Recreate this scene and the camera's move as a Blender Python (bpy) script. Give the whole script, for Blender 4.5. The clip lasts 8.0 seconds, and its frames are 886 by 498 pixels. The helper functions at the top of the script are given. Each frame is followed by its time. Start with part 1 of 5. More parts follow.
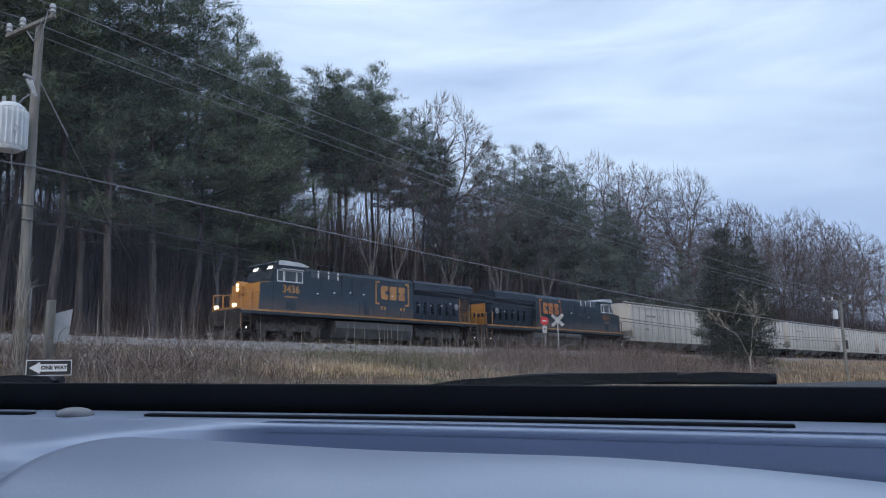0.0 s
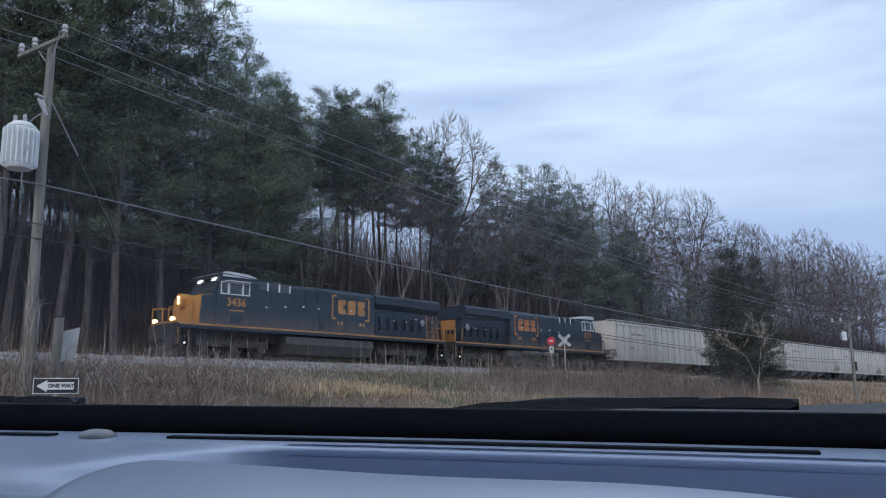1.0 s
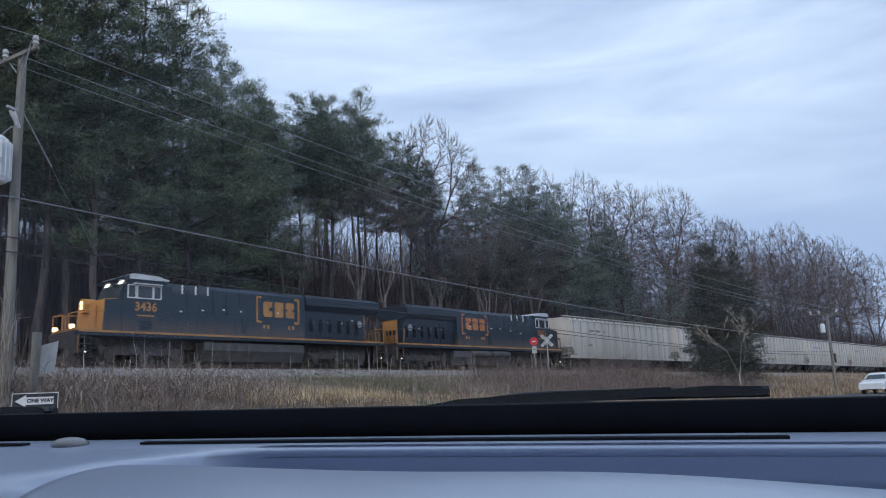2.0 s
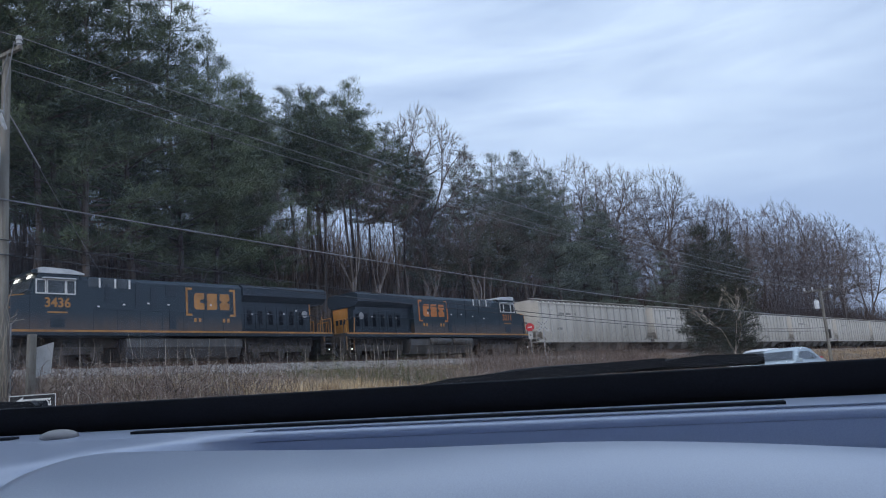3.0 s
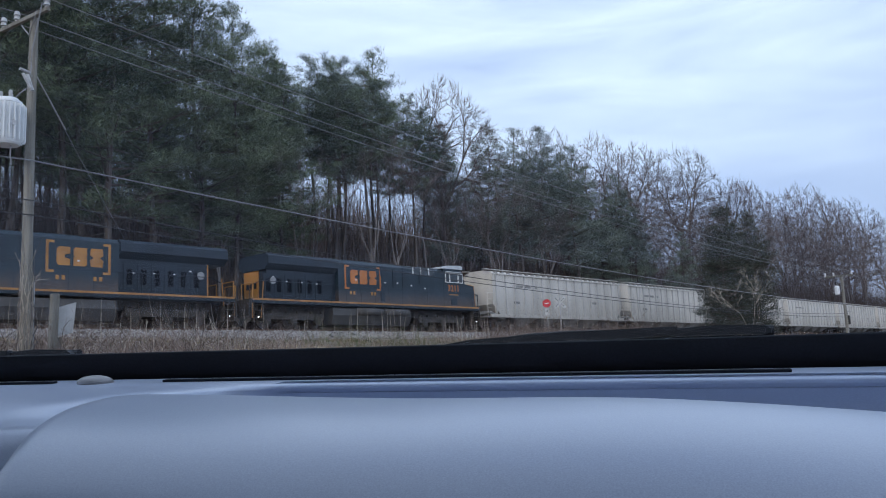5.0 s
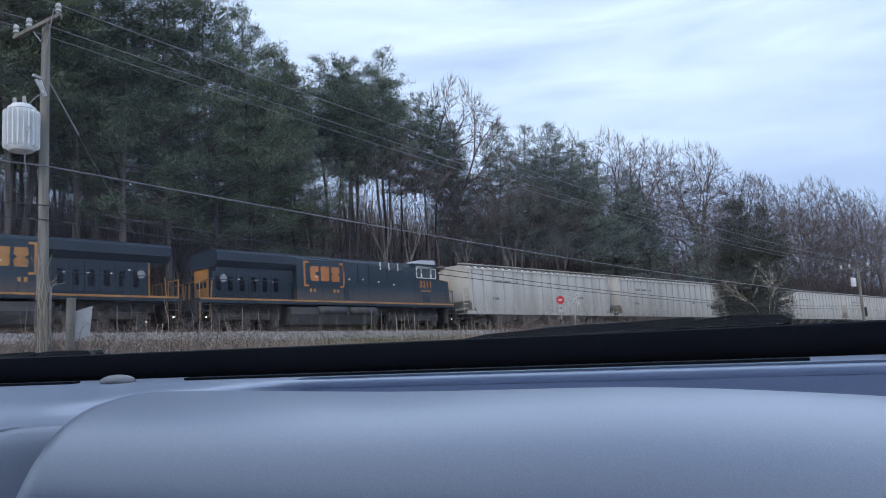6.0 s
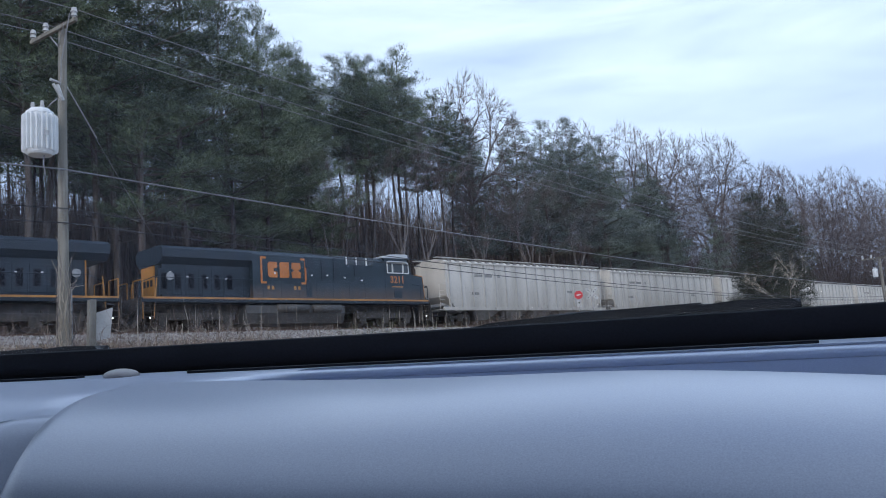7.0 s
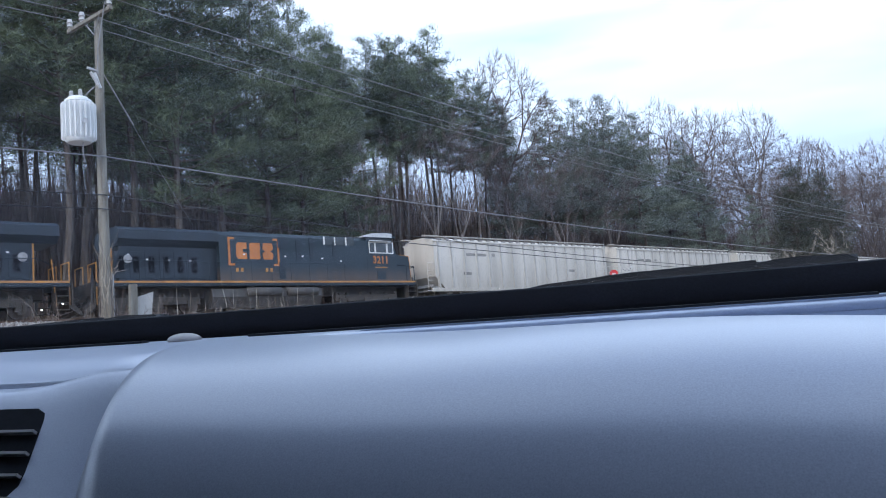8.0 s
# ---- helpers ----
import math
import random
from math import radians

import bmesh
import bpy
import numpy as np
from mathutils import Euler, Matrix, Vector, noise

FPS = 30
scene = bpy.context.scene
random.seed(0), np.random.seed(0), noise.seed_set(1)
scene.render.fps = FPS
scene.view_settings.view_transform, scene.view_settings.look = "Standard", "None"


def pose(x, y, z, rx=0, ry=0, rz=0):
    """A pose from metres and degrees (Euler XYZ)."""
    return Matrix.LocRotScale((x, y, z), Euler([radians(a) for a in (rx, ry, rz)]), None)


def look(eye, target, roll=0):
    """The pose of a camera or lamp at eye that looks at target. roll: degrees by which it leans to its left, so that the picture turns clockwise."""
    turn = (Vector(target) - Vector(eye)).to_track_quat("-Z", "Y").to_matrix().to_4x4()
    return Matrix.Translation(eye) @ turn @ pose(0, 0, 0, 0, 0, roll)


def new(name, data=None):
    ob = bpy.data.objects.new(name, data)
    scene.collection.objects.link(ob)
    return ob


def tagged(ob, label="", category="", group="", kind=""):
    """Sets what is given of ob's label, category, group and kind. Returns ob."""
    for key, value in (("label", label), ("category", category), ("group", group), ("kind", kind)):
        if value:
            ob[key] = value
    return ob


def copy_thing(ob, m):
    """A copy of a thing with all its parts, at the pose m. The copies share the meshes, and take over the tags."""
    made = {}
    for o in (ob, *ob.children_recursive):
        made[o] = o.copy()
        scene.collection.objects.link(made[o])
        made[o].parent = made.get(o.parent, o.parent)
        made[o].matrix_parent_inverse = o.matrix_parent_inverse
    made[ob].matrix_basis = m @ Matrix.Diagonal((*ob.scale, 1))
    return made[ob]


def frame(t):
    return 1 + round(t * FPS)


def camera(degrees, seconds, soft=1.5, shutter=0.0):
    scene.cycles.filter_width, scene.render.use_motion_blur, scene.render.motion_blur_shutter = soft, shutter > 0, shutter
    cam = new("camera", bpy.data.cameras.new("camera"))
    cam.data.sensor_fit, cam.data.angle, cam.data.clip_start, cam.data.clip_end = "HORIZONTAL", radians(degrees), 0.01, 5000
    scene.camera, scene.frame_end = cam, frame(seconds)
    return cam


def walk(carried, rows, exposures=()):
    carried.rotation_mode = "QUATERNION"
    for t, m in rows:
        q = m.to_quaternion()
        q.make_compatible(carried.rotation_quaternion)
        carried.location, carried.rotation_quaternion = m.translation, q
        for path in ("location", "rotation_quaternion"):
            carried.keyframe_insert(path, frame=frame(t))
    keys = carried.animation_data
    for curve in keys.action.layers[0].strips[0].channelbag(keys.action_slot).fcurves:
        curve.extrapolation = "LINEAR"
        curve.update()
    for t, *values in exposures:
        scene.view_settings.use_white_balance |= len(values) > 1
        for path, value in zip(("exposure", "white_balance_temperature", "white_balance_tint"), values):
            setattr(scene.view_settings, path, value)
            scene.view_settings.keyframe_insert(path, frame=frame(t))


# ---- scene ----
cam = camera(56.0, 8.0, soft=1.0, shutter=0.4)
PATH = [
    (0.0, pose(0.000, 0.000, 1.200, 99.50, 1.30, 0.00)),
    (0.5, pose(-0.020, -0.007, 1.205, 100.34, 0.68, 0.35)),
    (1.0, pose(-0.020, -0.008, 1.205, 100.84, 1.01, 0.40)),
    (1.5, pose(-0.012, -0.014, 1.200, 101.11, 1.73, 0.01)),
    (3.0, pose(-0.001, 0.008, 1.184, 100.27, 4.62, -0.72)),
    (3.5, pose(0.008, -0.020, 1.169, 99.59, 4.90, 0.14)),
    (4.0, pose(0.006, -0.025, 1.166, 99.08, 3.56, 0.08)),
    (4.5, pose(-0.001, -0.025, 1.167, 98.60, 2.47, 0.00)),
    (6.0, pose(-0.012, -0.034, 1.162, 98.45, 3.46, 1.27)),
    (6.5, pose(0.006, -0.022, 1.148, 98.31, 3.49, 1.78)),
    (7.0, pose(0.007, -0.018, 1.151, 98.33, 4.18, 2.58)),
    (7.5, pose(-0.012, -0.024, 1.123, 97.97, 4.50, 4.09)),
    (8.0, pose(-0.021, -0.032, 1.126, 97.23, 4.71, 4.99))]
walk(cam, PATH, exposures=[(0.0, 0.0), (3.5, -0.08), (4.5, 0.08), (6.0, 0.18), (7.0, 0.28), (7.5, 0.48), (8.0, 0.74)])

# ---- sky and sun: a bluish dusk under thin bright cloud ----
world = bpy.data.worlds.new("dusk_sky")
scene.world = world
world.use_nodes = True
wn, wl = world.node_tree.nodes, world.node_tree.links
wn.clear()
w_out = wn.new("ShaderNodeOutputWorld")
w_bg = wn.new("ShaderNodeBackground")
w_sky = wn.new("ShaderNodeTexSky")
w_sky.sky_type = "NISHITA"
w_sky.sun_disc = False
w_sky.sun_elevation = radians(14)
w_sky.sun_rotation = radians(150)
w_sky.air_density = 1.4
w_sky.dust_density = 1.0
w_sky.ozone_density = 2.0
w_co = wn.new("ShaderNodeTexCoord")
w_map = wn.new("ShaderNodeMapping")
w_map.inputs["Rotation"].default_value = (0.0, radians(-17), radians(20))
w_map.inputs["Scale"].default_value = (0.9, 1.6, 5.0)
w_map.inputs["Location"].default_value = (1.7, 0.4, 0.9)
w_n1 = wn.new("ShaderNodeTexNoise")
w_n1.inputs["Scale"].default_value = 1.3
w_n1.inputs["Detail"].default_value = 6
w_n1.inputs["Roughness"].default_value = 0.5
w_n1.inputs["Distortion"].default_value = 0.4
w_r = wn.new("ShaderNodeValToRGB")
w_r.color_ramp.elements[0].position, w_r.color_ramp.elements[0].color = 0.36, (0, 0, 0, 1)
w_r.color_ramp.elements[1].position, w_r.color_ramp.elements[1].color = 0.66, (1, 1, 1, 1)
w_map2 = wn.new("ShaderNodeMapping")
w_map2.inputs["Rotation"].default_value = (0.0, radians(-14), radians(-10))
w_map2.inputs["Scale"].default_value = (2.2, 3.0, 15.0)
w_n2 = wn.new("ShaderNodeTexNoise")
w_n2.inputs["Scale"].default_value = 1.5
w_n2.inputs["Detail"].default_value = 5
w_n2.inputs["Roughness"].default_value = 0.55
w_n2.inputs["Distortion"].default_value = 0.6
w_sum = wn.new("ShaderNodeMix")
w_sum.data_type = "FLOAT"
w_sum.inputs[0].default_value = 0.27
w_sep = wn.new("ShaderNodeSeparateXYZ")
w_low = wn.new("ShaderNodeMapRange")      # the cloud thins towards the horizon
w_low.interpolation_type = "SMOOTHSTEP"
for k, v in ((1, 0.14), (2, 0.40), (3, 0.25), (4, 1.0)):
    w_low.inputs[k].default_value = v
w_mul = wn.new("ShaderNodeMath")
w_mul.operation = "MULTIPLY"
w_mix = wn.new("ShaderNodeMix")
w_mix.data_type = "RGBA"
w_mix.inputs[7].default_value = (8.6, 10.5, 12.9, 1)
w_base = wn.new("ShaderNodeMix")
w_base.data_type = "RGBA"
w_base.inputs[0].default_value = 0.88
w_base.inputs[7].default_value = (3.8, 5.25, 8.5, 1)
wl.new(w_co.outputs["Generated"], w_map.inputs["Vector"])
wl.new(w_map.outputs["Vector"], w_n1.inputs["Vector"])
wl.new(w_co.outputs["Generated"], w_map2.inputs["Vector"])
wl.new(w_map2.outputs["Vector"], w_n2.inputs["Vector"])
wl.new(w_n1.outputs["Fac"], w_sum.inputs[2])
wl.new(w_n2.outputs["Fac"], w_sum.inputs[3])
wl.new(w_sum.outputs[0], w_r.inputs["Fac"])
wl.new(w_co.outputs["Generated"], w_sep.inputs[0])
wl.new(w_sep.outputs["Z"], w_low.inputs[0])
wl.new(w_low.outputs[0], w_mul.inputs[0])
wl.new(w_r.outputs["Color"], w_mul.inputs[1])
wl.new(w_sky.outputs["Color"], w_base.inputs[6])
wl.new(w_base.outputs[2], w_mix.inputs[6])
wl.new(w_mul.outputs[0], w_mix.inputs[0])
wl.new(w_mix.outputs[2], w_bg.inputs["Color"])
w_bg.inputs["Strength"].default_value = 0.1
wl.new(w_bg.outputs["Background"], w_out.inputs["Surface"])

sun = new("sun", bpy.data.lights.new("sun", "SUN"))
sun.data.energy, sun.data.angle, sun.data.color = 0.9, radians(25), (1.0, 0.93, 0.86)
sun.matrix_world = look((-40, -60, 60), (0, 40, 0))

# ---- the railway's frame: s runs along the track to the distance, n across it away from the road ----
AZ = radians(42.0)
DS = Vector((math.sin(AZ), math.cos(AZ), 0))
DN = Vector((-math.cos(AZ), math.sin(AZ), 0))
RAIL = 4.35
TRACK_N = 42.85


def at(s, n, z=0.0):
    return DS * s + DN * n + Vector((0, 0, z))


def spot(s, n, z=0.0, turn=0.0):
    p = at(s, n, z)
    return pose(p.x, p.y, p.z, 0, 0, 48.0 + turn)


def smooth(a, b, x):
    k = min(max((x - a) / (b - a), 0.0), 1.0)
    return k * k * (3 - 2 * k)


def ground_z(s, n):
    bank = 1.9 - 0.9 * smooth(14, 62, s)
    pts = [(-400, -0.3), (4, -0.02), (8, 0.0), (10.8, 0.62), (19.6, 1.0), (21, 0.8), (23.2, bank), (30, bank * 0.5 + 1.3), (36, 3.2),
           (38.5, 3.6), (47, 3.8), (52, 4.3), (75, 9.0), (110, 17.0), (170, 25.0), (260, 30.0), (1200, 34.0)]
    for (a, za), (b, zb) in zip(pts, pts[1:]):
        if n <= b:
            z = za + (zb - za) * smooth(a, b, n) if n > 8 else za
            break
    else:
        z = 34.0
    if n > 60:
        a = math.degrees(math.atan2(s, n))
        z = min(z, 8.0) + max(z - 8.0, 0) * (1 - 0.15 * smooth(28, 38, a) * (1 - smooth(50, 58, a)))
    if 20.5 < n < 38:
        z += 0.12 * noise.noise((s * 0.3, n * 0.3, 0)) * min(1, (n - 20.5) / 2, (38 - n) / 2)
    return z


# ---- materials ----
def surface(name, a, b, scale=3.0, rough=0.7, metal=0.0, bump=0.15, fine=40.0, c=None, island=0.0, objvar=0.0, stretch=(1, 1, 1), spec=0.5):
    m = bpy.data.materials.new(name)
    m.use_nodes = True
    nt = m.node_tree
    nd, ln = nt.nodes, nt.links
    p = nd["Principled BSDF"]
    co = nd.new("ShaderNodeTexCoord")
    mp = nd.new("ShaderNodeMapping")
    mp.inputs["Scale"].default_value = stretch
    ln.new(co.outputs["Object"], mp.inputs["Vector"])
    n1 = nd.new("ShaderNodeTexNoise")
    n1.inputs["Scale"].default_value, n1.inputs["Detail"].default_value = scale, 6
    n2 = nd.new("ShaderNodeTexNoise")
    n2.inputs["Scale"].default_value, n2.inputs["Detail"].default_value = fine, 4
    ln.new(mp.outputs["Vector"], n1.inputs["Vector"])
    ln.new(mp.outputs["Vector"], n2.inputs["Vector"])
    r = nd.new("ShaderNodeValToRGB")
    r.color_ramp.elements[0].position, r.color_ramp.elements[0].color = 0.35, (*a, 1)
    r.color_ramp.elements[1].position, r.color_ramp.elements[1].color = 0.65, (*b, 1)
    if c:
        e = r.color_ramp.elements.new(0.72)
        e.color = (*c, 1)
    fac = n1.outputs["Fac"]
    for amount, sock in ((island, "geo"), (objvar, "obj")):
        if amount:
            src = nd.new("ShaderNodeNewGeometry").outputs["Random Per Island"] if sock == "geo" else nd.new("ShaderNodeObjectInfo").outputs["Random"]
            ma = nd.new("ShaderNodeMath")
            ma.operation = "MULTIPLY_ADD"
            ma.inputs[1].default_value, ma.inputs[2].default_value = amount, -amount / 2
            ln.new(src, ma.inputs[0])
            ad = nd.new("ShaderNodeMath")
            ad.operation = "ADD"
            ln.new(fac, ad.inputs[0])
            ln.new(ma.outputs[0], ad.inputs[1])
            fac = ad.outputs[0]
    ln.new(fac, r.inputs["Fac"])
    mx = nd.new("ShaderNodeMix")
    mx.data_type, mx.blend_type = "RGBA", "OVERLAY"
    mx.inputs[0].default_value = 0.35
    ln.new(r.outputs["Color"], mx.inputs[6])
    ln.new(n2.outputs["Fac"], mx.inputs[7])
    ln.new(mx.outputs[2], p.inputs["Base Color"])
    rr = nd.new("ShaderNodeMapRange")
    rr.inputs[3].default_value, rr.inputs[4].default_value = max(rough - 0.1, 0.02), min(rough + 0.1, 1)
    ln.new(n1.outputs["Fac"], rr.inputs[0])
    ln.new(rr.outputs[0], p.inputs["Roughness"])
    p.inputs["Metallic"].default_value = metal
    p.inputs["Specular IOR Level"].default_value = spec
    if bump:
        bp = nd.new("ShaderNodeBump")
        bp.inputs["Strength"].default_value, bp.inputs["Distance"].default_value = bump, 0.02
        ln.new(n2.outputs["Fac"], bp.inputs["Height"])
        ln.new(bp.outputs["Normal"], p.inputs["Normal"])
    return m


def glow(name, colour, strength):
    m = bpy.data.materials.new(name)
    m.use_nodes = True
    p = m.node_tree.nodes["Principled BSDF"]
    p.inputs["Base Color"].default_value = (0.8, 0.8, 0.8, 1)
    p.inputs["Emission Color"].default_value = (*colour, 1)
    p.inputs["Emission Strength"].default_value = strength
    return m


def pane_glass(name, share):
    """Clear thin glass that passes most light straight on and mirrors a small share."""
    m = bpy.data.materials.new(name)
    m.use_nodes = True
    nd, ln = m.node_tree.nodes, m.node_tree.links
    nd.remove(nd["Principled BSDF"])
    mix, clear, gloss = nd.new("ShaderNodeMixShader"), nd.new("ShaderNodeBsdfTransparent"), nd.new("ShaderNodeBsdfGlossy")
    gloss.inputs["Roughness"].default_value = 0.12
    mix.inputs[0].default_value = share
    ln.new(clear.outputs[0], mix.inputs[1])
    ln.new(gloss.outputs[0], mix.inputs[2])
    ln.new(mix.outputs[0], nd["Material Output"].inputs["Surface"])
    return m


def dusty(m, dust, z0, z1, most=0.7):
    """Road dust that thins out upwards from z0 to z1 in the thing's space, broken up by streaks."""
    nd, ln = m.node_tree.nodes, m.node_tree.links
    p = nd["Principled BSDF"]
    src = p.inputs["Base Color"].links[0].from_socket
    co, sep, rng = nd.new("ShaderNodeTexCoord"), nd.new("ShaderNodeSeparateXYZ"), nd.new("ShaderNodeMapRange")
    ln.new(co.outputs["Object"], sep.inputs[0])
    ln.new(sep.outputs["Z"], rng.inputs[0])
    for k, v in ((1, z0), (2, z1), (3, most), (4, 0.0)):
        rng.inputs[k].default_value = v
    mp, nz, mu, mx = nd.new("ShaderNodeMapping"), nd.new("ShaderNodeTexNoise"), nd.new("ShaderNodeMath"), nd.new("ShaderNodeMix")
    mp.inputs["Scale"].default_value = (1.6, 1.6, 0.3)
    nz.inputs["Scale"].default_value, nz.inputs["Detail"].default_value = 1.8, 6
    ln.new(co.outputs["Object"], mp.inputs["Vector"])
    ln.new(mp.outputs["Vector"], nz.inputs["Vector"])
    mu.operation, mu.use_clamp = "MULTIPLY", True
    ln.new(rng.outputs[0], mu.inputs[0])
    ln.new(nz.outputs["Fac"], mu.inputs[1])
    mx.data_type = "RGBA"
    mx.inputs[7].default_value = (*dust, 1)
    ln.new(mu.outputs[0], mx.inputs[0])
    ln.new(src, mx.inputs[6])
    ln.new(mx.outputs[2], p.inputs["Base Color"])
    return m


M_GROUND = surface("field_soil", (0.11, 0.08, 0.055), (0.22, 0.165, 0.11), 0.35, 0.95, bump=0.5, fine=14, c=(0.09, 0.10, 0.05))
M_ASPHALT = surface("asphalt", (0.045, 0.045, 0.048), (0.06, 0.06, 0.062), 0.8, 0.9, fine=90)
M_BALLAST = surface("ballast", (0.19, 0.175, 0.16), (0.31, 0.285, 0.265), 1.2, 0.95, bump=0.8, fine=16)
M_STONE = surface("ballast_stone", (0.13, 0.122, 0.116), (0.42, 0.39, 0.37), 2.0, 0.95, island=0.8)
M_TIE = surface("creosoted_tie", (0.05, 0.04, 0.033), (0.11, 0.09, 0.075), 4, 0.9, objvar=0.4)
M_RAIL = surface("rail_steel", (0.12, 0.07, 0.05), (0.22, 0.15, 0.12), 6, 0.5, 0.7)
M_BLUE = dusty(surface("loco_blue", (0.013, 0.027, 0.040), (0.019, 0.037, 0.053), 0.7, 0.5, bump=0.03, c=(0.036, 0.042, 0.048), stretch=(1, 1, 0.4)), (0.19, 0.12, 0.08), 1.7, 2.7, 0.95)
M_NAVY = surface("loco_dark_blue", (0.011, 0.021, 0.033), (0.016, 0.029, 0.045), 1.2, 0.55, bump=0.03, stretch=(1, 1, 0.4))
M_YEL = dusty(surface("loco_gold", (0.50, 0.225, 0.05), (0.60, 0.285, 0.07), 1.5, 0.55, bump=0.03, c=(0.4, 0.18, 0.05)), (0.2, 0.12, 0.07), 1.7, 3.4, 0.8)
M_STRIPE = surface("stripe_gold", (0.34, 0.16, 0.05), (0.52, 0.25, 0.075), 1.5, 0.65, bump=0.03)
M_ROOF = surface("cab_roof_grey", (0.5, 0.52, 0.54), (0.66, 0.68, 0.7), 1.5, 0.6, bump=0.03)
M_UNDER = surface("underframe_black", (0.022, 0.02, 0.019), (0.075, 0.064, 0.056), 2.5, 0.8, bump=0.2)
M_TANK = surface("tank_dark_grey", (0.05, 0.048, 0.047), (0.085, 0.08, 0.077), 2.0, 0.6, bump=0.08)
M_WHEEL = surface("wheel_steel", (0.06, 0.045, 0.04), (0.12, 0.1, 0.09), 5, 0.6, 0.5)
M_GLASS_D = surface("dark_window_glass", (0.04, 0.05, 0.056), (0.07, 0.08, 0.09), 1, 0.08, bump=0)
M_WHITE = surface("white_paint", (0.68, 0.68, 0.66), (0.8, 0.8, 0.79), 2, 0.5, bump=0.03)
M_HOP = dusty(surface("hopper_grey", (0.52, 0.49, 0.44), (0.70, 0.665, 0.61), 0.55, 0.65, bump=0.05, c=(0.42, 0.385, 0.34), objvar=0.15, stretch=(1.6, 1.6, 0.16)), (0.22, 0.19, 0.15), 0.9, 3.6, 0.9)
M_HOPD = surface("hopper_grime", (0.2, 0.19, 0.18), (0.34, 0.33, 0.31), 1.2, 0.8, bump=0.1)
# darker than the body: shadow and grime lines beside the ribs, put into their colour
M_RIB = surface("hopper_rib_shadow_grime", (0.34, 0.325, 0.30), (0.52, 0.50, 0.465), 1.2, 0.75, bump=0.05)
M_REDGOLD = surface("faded_red_gold", (0.42, 0.15, 0.045), (0.60, 0.22, 0.07), 1.5, 0.65, bump=0.03)
M_SIGNW = surface("dulled_sign_white", (0.42, 0.42, 0.41), (0.55, 0.55, 0.54), 3, 0.6, bump=0.03)
M_SCREEN = pane_glass("windscreen_glass", 0.022)
M_THICKET = surface("thicket_stems", (0.095, 0.07, 0.06), (0.26, 0.195, 0.165), 0.3, 0.95, bump=0, island=0.6)
M_LAMP = glow("headlamp_glow", (1.0, 0.60, 0.26), 2.8)
M_BOARD = glow("number_board_glow", (1.0, 0.97, 0.9), 2.0)
M_POLE = surface("weathered_pole", (0.16, 0.148, 0.125), (0.29, 0.272, 0.235), 2.0, 0.9, bump=0.5, fine=30, stretch=(4, 4, 0.3))
M_TRANS = surface("transformer_grey", (0.74, 0.76, 0.77), (0.84, 0.86, 0.87), 2, 0.5, bump=0.03)
M_PORC = surface("porcelain", (0.4, 0.4, 0.4), (0.55, 0.55, 0.55), 4, 0.3, bump=0)
M_WIRE = surface("wire_aluminium", (0.2, 0.2, 0.21), (0.3, 0.3, 0.31), 2, 0.6, bump=0)
M_CABLE = surface("cable_black", (0.03, 0.03, 0.032), (0.06, 0.06, 0.065), 2, 0.6, bump=0)
M_GALV = surface("galvanised_post", (0.3, 0.3, 0.3), (0.42, 0.42, 0.42), 6, 0.5, 0.6)
M_BLACK = surface("black_paint", (0.012, 0.012, 0.013), (0.02, 0.02, 0.021), 3, 0.6, bump=0)
M_RED = surface("sign_red", (0.5, 0.02, 0.03), (0.6, 0.035, 0.045), 3, 0.5, bump=0)
M_BARK = surface("pine_bark", (0.06, 0.05, 0.047), (0.135, 0.113, 0.10), 2, 0.95, bump=0.6, fine=20, stretch=(3, 3, 0.6), objvar=0.3)
M_BARE = surface("bare_bark", (0.075, 0.064, 0.062), (0.16, 0.138, 0.132), 1.5, 0.95, bump=0.4, fine=20, objvar=0.4)
M_GREYBARK = surface("pale_grey_bark", (0.15, 0.13, 0.12), (0.30, 0.265, 0.245), 1.5, 0.95, bump=0.4, fine=20, objvar=0.4)
M_TWIG = surface("bare_twigs", (0.085, 0.066, 0.064), (0.17, 0.135, 0.13), 0.6, 0.95, bump=0, objvar=0.5)
M_NEEDLE = surface("pine_needles", (0.034, 0.054, 0.042), (0.19, 0.232, 0.138), 0.5, 0.8, bump=0, island=0.25, objvar=0.25, spec=0.25)
M_HEM = surface("hemlock_needles", (0.075, 0.10, 0.088), (0.18, 0.21, 0.165), 0.5, 0.8, bump=0, island=0.3, objvar=0.3)
M_CEDAR = surface("cedar_foliage", (0.032, 0.042, 0.032), (0.075, 0.08, 0.058), 0.6, 0.8, bump=0, island=0.4)
M_STRAW = surface("dry_grass", (0.14, 0.092, 0.06), (0.58, 0.435, 0.29), 0.3, 0.9, bump=0, island=0.5)
M_GOLD = surface("golden_grass", (0.38, 0.27, 0.15), (0.72, 0.56, 0.36), 0.5, 0.9, bump=0, island=0.5)
M_GREEN = surface("green_grass", (0.07, 0.09, 0.035), (0.16, 0.16, 0.07), 0.4, 0.9, bump=0, island=0.5)
M_BRUSH = surface("brush_stems", (0.12, 0.087, 0.072), (0.28, 0.215, 0.18), 0.4, 0.95, bump=0, island=0.6)
M_TANGLE = surface("tangled_stems", (0.17, 0.13, 0.105), (0.40, 0.32, 0.265), 0.5, 0.95, bump=0, island=0.6)
M_PALE = surface("pale_stems", (0.30, 0.255, 0.205), (0.52, 0.46, 0.385), 1, 0.95, bump=0, island=0.4)
